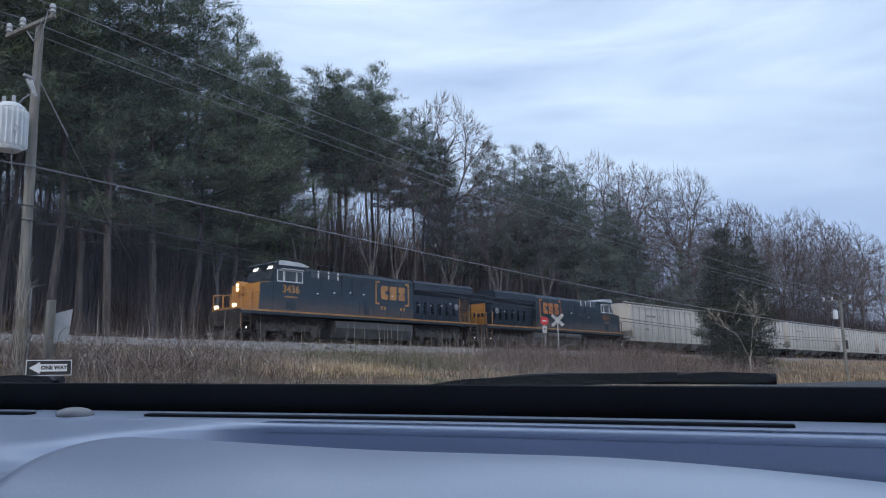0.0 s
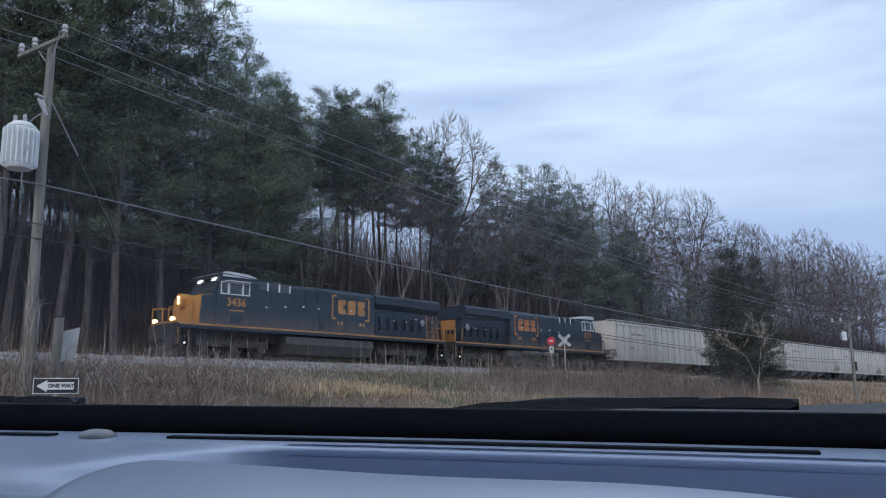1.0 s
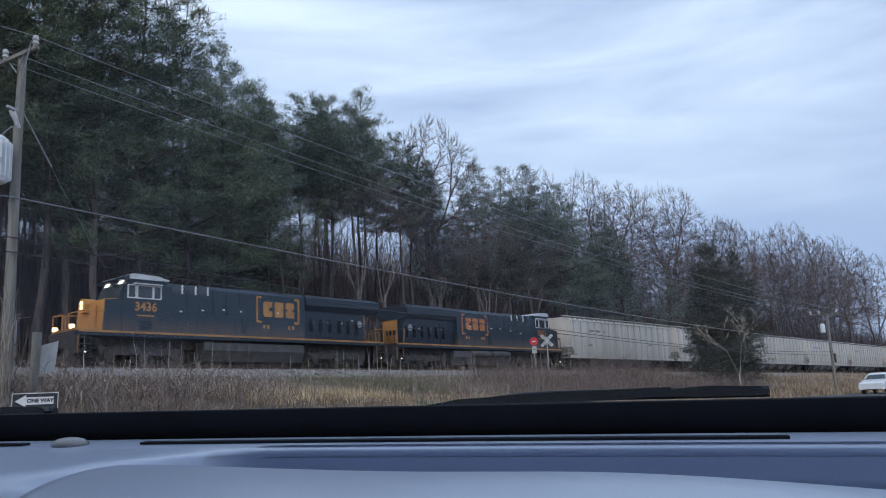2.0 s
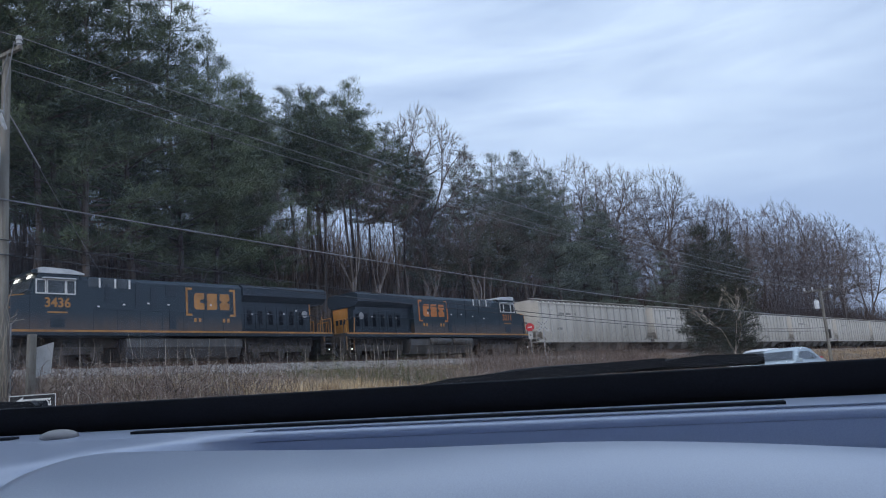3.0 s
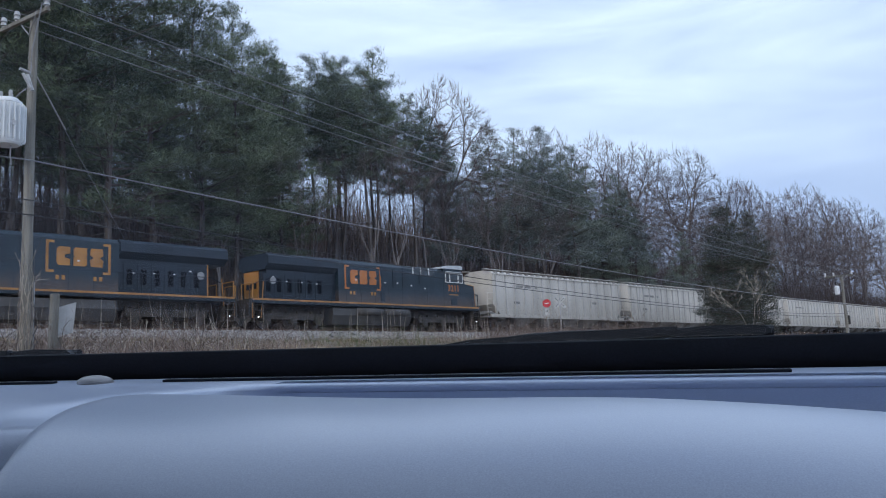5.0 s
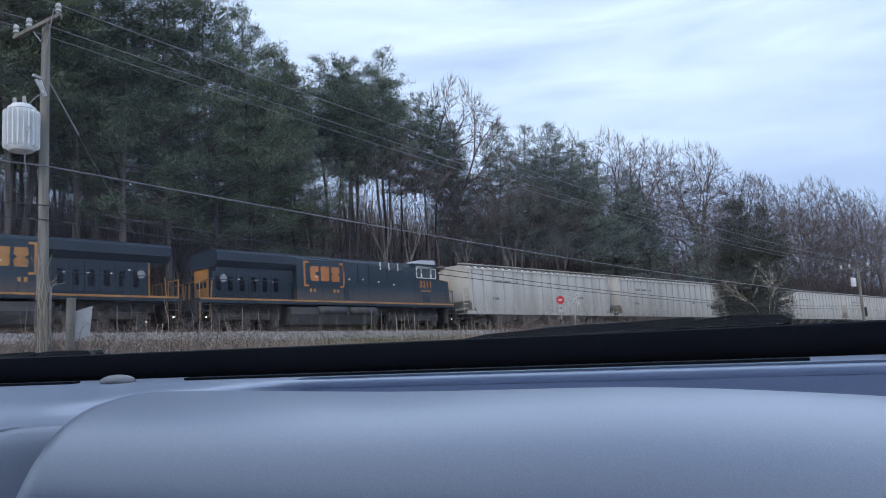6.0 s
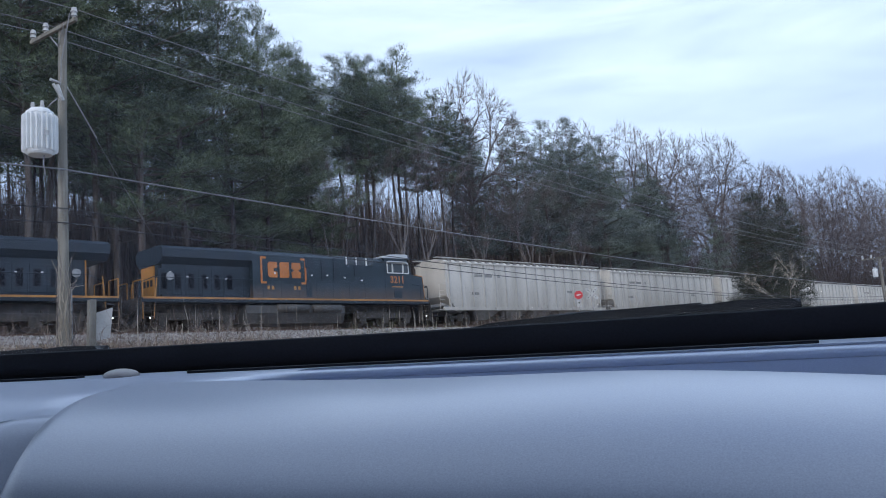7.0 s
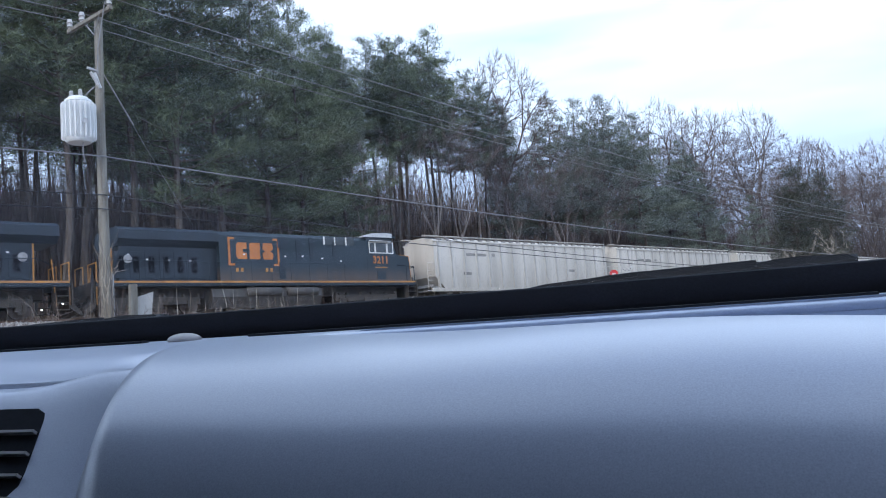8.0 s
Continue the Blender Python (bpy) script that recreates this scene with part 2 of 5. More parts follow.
# grey vinyl; the blue of the sky it mirrors is put into the base colour
M_DASH = surface("dash_vinyl_sky_tint", (0.405, 0.455, 0.58), (0.425, 0.48, 0.605), 1.5, 0.34, bump=0.012, fine=900, spec=0.8)
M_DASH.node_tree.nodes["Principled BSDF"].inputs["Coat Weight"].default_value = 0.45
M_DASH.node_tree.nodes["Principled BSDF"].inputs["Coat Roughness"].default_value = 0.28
M_FRIT = surface("black_plastic", (0.009, 0.011, 0.016), (0.013, 0.015, 0.021), 8, 0.9, bump=0.05, fine=300, spec=0.2)
M_RUBBER = surface("wiper_black", (0.008, 0.010, 0.014), (0.014, 0.017, 0.023), 10, 0.6, bump=0.05, fine=300, spec=0.3)
M_LINER = surface("car_lining", (0.045, 0.045, 0.048), (0.065, 0.065, 0.068), 6, 0.95, bump=0.2, fine=300)
M_SENSOR = surface("sensor_plastic", (0.24, 0.23, 0.23), (0.3, 0.29, 0.29), 6, 0.35, bump=0)
M_CARW = surface("white_car_paint", (0.72, 0.73, 0.74), (0.78, 0.79, 0.8), 1, 0.25, bump=0)
M_CARS = surface("silver_car_paint", (0.42, 0.5, 0.54), (0.48, 0.56, 0.6), 1, 0.25, 0.3, bump=0)
M_TYRE = surface("tyre", (0.015, 0.015, 0.015), (0.03, 0.03, 0.03), 8, 0.9)
M_WOODSCRAP = surface("scrap_wood", (0.2, 0.18, 0.16), (0.42, 0.4, 0.37), 3, 0.9, island=0.6)


# ---- mesh helpers ----
def part(name, bm, material, parent=None, label="", shade=False):
    me = bpy.data.meshes.new(name)
    bm.to_mesh(me)
    bm.free()
    me.materials.append(material)
    if shade:
        for p in me.polygons:
            p.use_smooth = True
    ob = new(name, me)
    if parent:
        ob.parent = parent
    if label:
        tagged(ob, label)
    return ob


def raw(name, verts, faces, material, parent=None, shade=False):
    me = bpy.data.meshes.new(name)
    me.from_pydata(verts, [], faces)
    me.materials.append(material)
    if shade:
        me.polygons.foreach_set("use_smooth", [True] * len(me.polygons))
    me.update()
    ob = new(name, me)
    if parent:
        ob.parent = parent
    return ob


def box(bm, x0, x1, y0, y1, z0, z1, bevel=0.0):
    r = bmesh.ops.create_cube(bm, size=1.0, matrix=Matrix.Translation(((x0 + x1) / 2, (y0 + y1) / 2, (z0 + z1) / 2)) @ Matrix.Diagonal((x1 - x0, y1 - y0, z1 - z0, 1)))
    if bevel:
        es = list({e for v in r["verts"] for e in v.link_edges})
        bmesh.ops.bevel(bm, geom=es, offset=bevel, segments=2, affect="EDGES", profile=0.6)
    return bm


def boxed(x0, x1, y0, y1, z0, z1, bevel=0.0):
    return box(bmesh.new(), x0, x1, y0, y1, z0, z1, bevel)


def tube(bm, a, b, r0, r1=None, sides=8):
    a, b = Vector(a), Vector(b)
    d = b - a
    m = Matrix.Translation((a + b) / 2) @ d.to_track_quat("Z", "Y").to_matrix().to_4x4()
    bmesh.ops.create_cone(bm, cap_ends=True, segments=sides, radius1=r0, radius2=r0 if r1 is None else r1, depth=d.length, matrix=m)
    return bm


def sweep(points, radii, sides=8):
    """One closed tube through a run of points."""
    bm = bmesh.new()
    pts = [Vector(p) for p in points]
    rings = []
    for i, p in enumerate(pts):
        d = (pts[min(i + 1, len(pts) - 1)] - pts[max(i - 1, 0)]).normalized()
        u = d.cross(Vector((0.31, 0.83, 0.46))).normalized()
        v = d.cross(u)
        r = radii[i] if isinstance(radii, (list, tuple)) else radii
        rings.append([bm.verts.new(p + (u * math.cos(6.28318 * k / sides) + v * math.sin(6.28318 * k / sides)) * r) for k in range(sides)])
    for a, b in zip(rings, rings[1:]):
        for k in range(sides):
            j = (k + 1) % sides
            bm.faces.new((a[k], a[j], b[j], b[k]))
    bm.faces.new(rings[0][::-1])
    bm.faces.new(rings[-1])
    bmesh.ops.recalc_face_normals(bm, faces=bm.faces)
    return bm


def tubes(pairs, r, sides=6):
    bm = bmesh.new()
    for a, b in pairs:
        tube(bm, a, b, r, r, sides)
    return bm


def prism(profile, a, b, axis="y"):
    """A profile of (u, v) pulled from a to b along an axis: y takes (x, z), x takes (y, z)."""
    bm = bmesh.new()
    put = (lambda u, v, w: (u, w, v)) if axis == "y" else (lambda u, v, w: (w, u, v))
    lo = [bm.verts.new(put(u, v, a)) for u, v in profile]
    hi = [bm.verts.new(put(u, v, b)) for u, v in profile]
    bm.faces.new(lo)
    bm.faces.new(hi[::-1])
    for i in range(len(profile)):
        j = (i + 1) % len(profile)
        bm.faces.new((lo[j], lo[i], hi[i], hi[j]))
    bmesh.ops.recalc_face_normals(bm, faces=bm.faces)
    return bm


def thing(name, label, category, m=None, group=""):
    ob = new(name)
    ob.empty_display_size = 0.2
    if m:
        ob.matrix_basis = m
    return tagged(ob, label, category, group)


def lettering(name, text, size, material, parent, m, thick=0.002, bold=0.0):
    """Words as a solid mesh from the built-in font, centred, in the plane x-z facing -y."""
    cu = bpy.data.curves.new(name, "FONT")
    cu.body, cu.size, cu.align_x, cu.align_y, cu.extrude, cu.resolution_u, cu.offset = text, size, "CENTER", "CENTER", thick, 3, bold
    tmp = bpy.data.objects.new(name, cu)
    me = bpy.data.meshes.new_from_object(tmp)
    me.transform(m @ pose(0, 0, 0, 90))
    me.materials.append(material)
    bpy.data.objects.remove(tmp)
    ob = new(name, me)
    ob.parent = parent
    return ob

# ---- ground, roads and track ----
def build_ground():
    ns = [-900, -400, -150, -60, -20, 4, 8, 9.4, 10.8, 15, 19.6, 20.4] + [21 + 0.75 * i for i in range(24)] + [39.5, 43, 47, 50, 55, 62, 75, 95, 130, 180, 260, 500, 1200, 3000]
    ss = [-3000, -1200, -400, -200, -120, -80] + [-60 + 2.0 * i for i in range(126)] + [200, 230, 280, 400, 700, 1300, 3000]
    verts = [at(s, n, ground_z(s, n)) for s in ss for n in ns]
    w = len(ns)
    faces = [(i * w + j, (i + 1) * w + j, (i + 1) * w + j + 1, i * w + j + 1) for i in range(len(ss) - 1) for j in range(w - 1)]
    tagged(raw("ground", verts, [f[::-1] for f in faces], M_GROUND, shade=True), "dry winter field rising to a railway bank", "ground", kind="structure")


def strip(name, n0, n1, lift, material, label, s0=-500, s1=900):
    ss = [s0 + (s1 - s0) * i / 60 for i in range(61)]
    verts, faces = [], []
    for s in ss:
        for n, dz in ((n0, -0.15), (n0 + 0.02, lift), (n1 - 0.02, lift), (n1, -0.15)):
            verts.append(at(s, n, ground_z(0, n) + dz))
    for i in range(60):
        for j in range(3):
            a = i * 4 + j
            faces.append((a, a + 1, a + 5, a + 4))
    return tagged(raw(name, verts, faces, material), label, "road", kind="structure")


def build_track():
    verts, faces = [], []
    ss = [-300 + 10 * i for i in range(91)]
    prof = [(38.4, 3.55), (40.6, RAIL - 0.22), (45.1, RAIL - 0.22), (47.3, 3.6)]
    for s in ss:
        verts += [at(s, n, z) for n, z in prof]
    for i in range(90):
        for j in range(3):
            a = i * 4 + j
            faces.append((a, a + 1, a + 5, a + 4))
    tagged(raw("ballast_bed", verts, faces, M_BALLAST), "grey crushed-stone ballast bed under the track", "track bed", kind="structure")
    # loose stones on the near shoulder
    rnd = random.Random(3)
    verts, faces = [], []
    for _ in range(9000):
        s, n = rnd.uniform(0, 75), rnd.uniform(37.2, 41.3)
        z = 3.55 + (n - 38.4) / 2.2 * 0.58 if n > 38.4 else ground_z(s, n)
        z = min(z, RAIL - 0.22)
        c, r, k = at(s, n, z + 0.01), rnd.uniform(0.03, 0.085), len(verts)
        a = rnd.uniform(0, 6.28)
        for i in range(4):
            verts.append(c + Vector((math.cos(a + i * 1.57) * r, math.sin(a + i * 1.57) * r * rnd.uniform(0.6, 1), -0.02)))
        verts.append(c + Vector((rnd.uniform(-0.3, 0.3) * r, rnd.uniform(-0.3, 0.3) * r, r * rnd.uniform(0.6, 1.1))))
        faces += [(k + i, k + (i + 1) % 4, k + 4) for i in range(4)]
    tagged(raw("ballast_stones", verts, faces, M_STONE), "loose grey ballast stones on the shoulder", "stones", kind="stuff")
    for n in (-0.7175, 0.7175):
        bm = prism([(-0.075, 0), (0.075, 0), (0.075, 0.015), (0.012, 0.04), (0.012, 0.11), (0.037, 0.13), (0.037, 0.17), (-0.037, 0.17), (-0.037, 0.13), (-0.012, 0.11), (-0.012, 0.04), (-0.075, 0.015)], -300, 600, "x")
        r = part("rail", bm, M_RAIL)
        r.matrix_basis = spot(0, TRACK_N + n, RAIL - 0.17)
        tagged(r, "worn steel rail on wooden ties", "rail", "track rails", "structure")
    bm = boxed(-0.11, 0.11, -1.28, 1.28, -0.16, 0.0)
    bed = bpy.data.objects["ballast_bed"]
    first = part("tie", bm, M_TIE, bed)
    for i in range(280):
        t = first if i == 0 else new("tie", first.data)
        t.parent = bed
        t.matrix_basis = spot(-20 + 0.55 * i, TRACK_N + 0.03 * math.sin(i * 7.1), RAIL - 0.17)


# ---- the locomotive: x from its front coupler back along the train, z from the rail ----
def bogie(loco, x0, axles, wheels):
    bm = bmesh.new()
    xm, half = sum(axles) / len(axles), (axles[-1] - axles[0]) / 2
    for y in (-1.12, 1.12):
        box(bm, xm - half - 0.5, xm + half + 0.5, y - 0.09, y + 0.09, 0.55, 0.95, 0.04)
        for a in axles:
            box(bm, a - 0.26, a + 0.26, y - 0.16, y + 0.16, 0.32, 0.78, 0.04)
            tube(bm, (a - 0.42, y, 0.62), (a - 0.42, y, 1.12), 0.1, 0.1, 8)
            tube(bm, (a + 0.42, y, 0.62), (a + 0.42, y, 1.12), 0.1, 0.1, 8)
        for k in range(3):
            box(bm, xm - half + k * half - 0.2, xm - half + k * half + 0.2, y * 1.12 - 0.05, y * 1.12 + 0.05, 0.2, 0.42, 0.02)
    box(bm, xm - half, xm + half, -0.9, 0.9, 0.6, 1.1)
    part("truck_frame", bm, M_UNDER, loco)
    for a in axles:
        bm = bmesh.new()
        for y in (-0.75, 0.75):
            tube(bm, (0, y - 0.07, 0), (0, y + 0.07, 0), 0.53, 0.53, 28)
            tube(bm, (0, y * 1.0 - 0.1, 0), (0, y + 0.1, 0), 0.16, 0.16, 12)
        tube(bm, (0, -1.0, 0), (0, 1.0, 0), 0.09, 0.09, 10)
        w = part("wheelset", bm, M_WHEEL, loco, "steel wheelset with worn treads")
        w.matrix_basis = pose(a, 0, 0.53)
        wheels.append((w, a, 0.53))


def locomotive(label, number, wheels, lamps_on, cab, nose, porch, herald, rear):
    """cab, nose, porch, herald, rear: how far each of these groups stands from its usual place along the frame."""
    lo = thing("locomotive", label, "locomotive")
    W = 1.5
    part("walkway", boxed(0.75 + porch, 21.55 + rear, -W, W, 1.5, 1.76, 0.03), M_NAVY, lo, "dark blue walkway deck with running boards")
    for y in (-W - 0.012, W - 0.012):
        part("side_stripe", boxed(0.8 + porch, 21.5 + rear, y, y + 0.024, 1.68, 1.785), M_STRIPE, lo, "gold stripe along the sill")
    part("underframe", boxed(1.2, 21.2, -0.55, 0.55, 0.95, 1.5, 0.04), M_UNDER, lo)
    # pilots, plough and couplers
    for x, sgn in ((0.72, -1), (21.58, 1)):
        bm = boxed(min(x, x + 0.08 * sgn), max(x, x + 0.08 * sgn), -1.5, 1.5, 0.62, 1.76, 0.02)
        part("pilot_plate", bm, M_UNDER, lo)
        bm = prism([(x, 0.85), (x + 0.5 * sgn, 0.3), (x + 0.55 * sgn, 0.12), (x + 0.45 * sgn, 0.12), (x - 0.06 * sgn, 0.5)], -1.35, 1.35)
        part("snow_plough", bm, M_UNDER, lo)
        bm = boxed(min(x, x + 0.72 * sgn), max(x, x + 0.72 * sgn), -0.12, 0.12, 0.75, 1.0, 0.04)
        box(bm, x + 0.5 * sgn - 0.14, x + 0.5 * sgn + 0.14, -0.2, 0.2, 0.68, 1.06, 0.05)
        part("coupler", bm, M_UNDER, lo)
        for y in (-0.65, 0.62, 0.85):
            bm = bmesh.new()
            last = Vector((x, y, 1.25))
            for k in range(1, 7):
                p = Vector((x + sgn * 0.55 * math.sin(k / 6 * 1.5), y, 1.25 - 0.75 * math.sin(k / 6 * 3.14159 * 0.62)))
                tube(bm, last, p, 0.025, 0.025, 6)
                last = p
            part("air_hose", bm, M_BLACK, lo)
    # steps at the four corners
    for x in (0.85, 20.85):
        for y0, y1 in ((-1.52, -1.08), (1.08, 1.52)):
            for k in range(4):
                part("step_tread", boxed(x, x + 0.6, y0, y1, 0.38 + k * 0.33, 0.41 + k * 0.33), M_UNDER, lo)
            for xx in (x - 0.02, x + 0.6):
                part("step_cheek", boxed(xx, xx + 0.02, y0, y1, 0.36, 1.55), M_UNDER, lo)
            part("step_light", boxed(x + 0.26, x + 0.34, y0 - 0.01 if y0 < 0 else y1, y0 if y0 < 0 else y1 + 0.01, 0.62, 0.7), M_BOARD, lo, "small white step lamp")
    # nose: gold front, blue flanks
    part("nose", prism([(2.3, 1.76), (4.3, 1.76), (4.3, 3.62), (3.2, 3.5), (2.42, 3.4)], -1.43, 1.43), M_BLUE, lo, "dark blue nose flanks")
    bm = prism([(2.26, 1.78), (2.296, 1.78), (2.41, 3.4), (3.1, 3.49), (3.1, 3.53), (2.38, 3.44)], -1.44, 1.44)
    part("nose_front", bm, M_YEL, lo, "gold painted nose front")
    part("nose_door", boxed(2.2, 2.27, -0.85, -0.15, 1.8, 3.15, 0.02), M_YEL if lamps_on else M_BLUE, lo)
    part("porch_edge", boxed(0.74, 2.28 + max(nose - porch, -1.2), -1.51, 1.51, 1.765, 1.83, 0.01), M_YEL if lamps_on else M_NAVY, lo)
    # cab with a forward-leaning windscreen
    cab_profile = [(3.3, 1.76), (5.75, 1.76), (5.75, 4.62), (3.75, 4.62), (3.55, 4.3), (3.32, 3.55)]
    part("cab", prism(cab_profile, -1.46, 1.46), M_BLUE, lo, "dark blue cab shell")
    part("cab_roof", prism([(3.66, 4.6), (5.98, 4.6), (5.98, 4.68), (5.3, 4.84), (3.9, 4.9), (3.66, 4.84)], -1.56, 1.56), M_ROOF, lo, "pale grey cab roof")
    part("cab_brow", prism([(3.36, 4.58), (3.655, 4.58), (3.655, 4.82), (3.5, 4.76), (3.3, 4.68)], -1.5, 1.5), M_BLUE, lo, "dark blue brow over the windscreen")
    part("windscreen", prism([(3.335, 3.72), (3.30, 3.72), (3.52, 4.36), (3.56, 4.36)], -1.2, 1.2), M_GLASS_D, lo, "dark cab windscreen")
    for y in (-0.95, 0.55):
        part("number_board", prism([(3.49, 4.4), (3.53, 4.4), (3.66, 4.6), (3.62, 4.6)], y, y + 0.42), M_BOARD if lamps_on else M_GLASS_D, lo, "lit number board")
    for side in (-1, 1):
        y = side * 1.46
        for k, (a, b) in enumerate(((3.62, 4.02), (4.16, 5.0), (5.12, 5.5))):
            w = part("cab_window", boxed(a, b, min(y, y + side * 0.02), max(y, y + side * 0.02), 3.62, 4.25), M_GLASS_D, lo, "cab side window")
            bm = bmesh.new()
            ya, yb = min(y, y + side * 0.04), max(y, y + side * 0.04)
            box(bm, a - 0.05, a, ya, yb, 3.56, 4.3)
            box(bm, b, b + 0.05, ya, yb, 3.56, 4.3)
            box(bm, a, b, ya, yb, 3.56, 3.62)
            box(bm, a, b, ya, yb, 4.25, 4.3)
            part("window_frame", bm, M_WHITE, w)
        part("sun_visor", prism([(3.85, 4.32), (5.55, 4.32), (5.5, 4.38), (3.9, 4.38)], y, y + side * 0.22), M_ROOF, lo)
        # number and its underline
        lettering("road_number", number, 0.66, M_STRIPE if lamps_on else M_REDGOLD, lo, pose(4.65, side * 1.475, 3.12, 0, 0, 0 if side < 0 else 180), 0.002, 0.018)
        part("number_bar", boxed(4.15, 5.15, min(y, y + side * 0.012), max(y, y + side * 0.012), 2.62, 2.7), M_STRIPE, lo)
        part("cab_door_panel", boxed(4.3, 5.0, min(y, y + side * 0.03), max(y, y + side * 0.03), 1.9, 2.4, 0.01), M_NAVY, lo)
        # equipment doors, louvres and dark openings along the hood
        for a, b, z0, z1 in ((5.95, 6.5, 4.0, 4.5), (6.75, 7.35, 4.0, 4.5), (7.55, 8.15, 4.0, 4.5)):
            part("air_opening", boxed(a, b, min(y, y + side * 0.015), max(y, y + side * 0.015), z0, z1), M_GLASS_D, lo)
            part("opening_post", boxed(b + 0.03, b + 0.12, min(y, y + side * 0.03), max(y, y + side * 0.03), z0, z1), M_WHITE, lo)
        for a, b, z0, z1 in ((6.6, 6.85, 3.3, 4.2), (8.3, 8.55, 3.0, 4.4), (9.2, 9.5, 3.0, 4.2), (10.1, 10.75, 3.7, 4.35), (10.3, 10.7, 1.9, 2.9)):
            part("louvre", boxed(a, b, min(y, y + side * 0.03), max(y, y + side * 0.03), z0, z1, 0.01), M_NAVY, lo)
        for x in (6.2, 7.6, 9.0, 10.2, 12.9, 16.0, 17.2, 18.4, 19.4):
            yy = y if x < 15.5 else side * 1.14
            part("latch", boxed(x, x + 0.12, min(yy, yy + side * 0.03), max(yy, yy + side * 0.03), 3.05 + 0.2 * math.sin(x * 5), 3.13 + 0.2 * math.sin(x * 5)), M_WHITE, lo, "bright metal latch plate")
        # herald: brackets round three block shapes
        ya, yb = min(y, y + side * 0.012), max(y, y + side * 0.012)
        for x, k in ((11.45, 1), (14.75, -1)):
            x0 = x if k > 0 else x - 0.13
            prof = [(0, 0), (0.4, 0), (0.4, 0.12), (0.13, 0.12), (0.13, 1.48), (0.4, 1.48), (0.4, 1.6), (0, 1.6)]
            part("herald_bracket", prism([(x0 + (u if k > 0 else 0.13 - u), 2.65 + v) for u, v in prof], ya, yb), M_STRIPE if lamps_on else M_REDGOLD, lo)
        for x, cut in ((11.98, 0), (12.82, 1), (13.66, 2)):
            prof = ([(0.12, 0), (0.66, 0), (0.66, 0.36), (0.4, 0.42), (0.4, 0.58), (0.66, 0.64), (0.66, 1), (0.12, 1), (0, 0.85), (0, 0.15)],
                    [(0, 0), (0.6, 0), (0.68, 0.1), (0.68, 0.46), (0.6, 0.5), (0.68, 0.56), (0.68, 1), (0.08, 1), (0, 0.9), (0, 0.55), (0.1, 0.5), (0, 0.44)],
                    [(0.05, 0), (0.65, 0), (0.7, 0.36), (0.5, 0.5), (0.7, 0.64), (0.65, 1), (0.05, 1), (0, 0.64), (0.2, 0.5), (0, 0.36)])[cut]
            if side > 0:
                prof = [(0.7 - u, v) for u, v in prof]
                x = 26.2 - x - 0.68
            part("herald_block", prism([(x + u, 3.02 + v * 0.94) for u, v in prof], ya, yb), M_STRIPE if lamps_on else M_REDGOLD, lo, "plain gold block shape on the hood")
        for x in (11.95, 12.25, 13.85, 14.15):
            part("small_mark", boxed(x, x + 0.16, ya, yb, 2.3, 2.52), M_STRIPE, lo)
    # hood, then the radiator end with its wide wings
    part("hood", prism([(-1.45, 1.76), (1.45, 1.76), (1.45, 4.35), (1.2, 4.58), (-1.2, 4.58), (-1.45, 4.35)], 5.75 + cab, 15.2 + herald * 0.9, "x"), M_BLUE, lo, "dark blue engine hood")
    part("radiator_hood", boxed(15.2 + herald * 0.9, 19.95 + max(rear, 0), -1.12, 1.12, 1.76, 4.0, 0.02), M_NAVY, lo, "dark recessed radiator compartment")
    wing = [(-1.15, 3.62), (1.15, 3.62), (1.55, 3.95), (1.55, 4.42), (1.3, 4.6), (-1.3, 4.6), (-1.55, 4.42), (-1.55, 3.95)]
    part("radiator_wing", prism(wing, 15.25 + herald * 0.9, 20.4 + rear * (2.1 if rear > 0 else 1), "x"), M_NAVY, lo, "overhanging radiator wings")
    part("exhaust_cap", boxed(11.2, 13.4, -0.7, 0.7, 4.56, 4.72, 0.03), M_NAVY, lo)
    part("hood_end", boxed(19.95, 20.02, -1.13, 0.35, 1.78, 3.7, 0.01), M_YEL, lo, "gold end panel")
    bm = bmesh.new()
    for k in range(3):
        box(bm, 20.02, 20.035, -0.85 + k * 0.4, -0.6 + k * 0.4, 2.5, 2.85)
    part("end_marks", bm, M_NAVY, lo)
    for side in (-1, 1):
        for k in range(6):
            x = 15.5 + k * 0.8
            part("hood_door", boxed(x, x + 0.68, min(side * 1.12, side * 1.15), max(side * 1.12, side * 1.15), 1.95, 3.35, 0.01), M_NAVY, lo)
            part("door_louvre", boxed(x + 0.18, x + 0.5, min(side * 1.15, side * 1.165), max(side * 1.15, side * 1.165), 2.25, 3.1), M_FRIT, lo)
        part("brake_wheel", tube(bmesh.new(), (19.5, side * 1.15, 2.95), (19.5, side * 1.22, 2.95), 0.22, 0.22, 14), M_GALV, lo, "pale round brake wheel")
    # fuel tank and air reservoirs
    part("fuel_tank", prism([(-1.42, 1.35), (-1.48, 0.9), (-1.2, 0.3), (1.2, 0.3), (1.48, 0.9), (1.42, 1.35)], 7.8, 15.0, "x"), M_TANK, lo, "dark grey fuel tank")
    for a, b in () if lamps_on else ((8.2, 10.3), (10.7, 12.9)):
        for y in (-1.5, 1.5):
            part("air_reservoir", tube(bmesh.new(), (a, y, 1.16), (b, y, 1.16), 0.25, 0.25, 18), M_TANK, lo, "long round air reservoir", True)
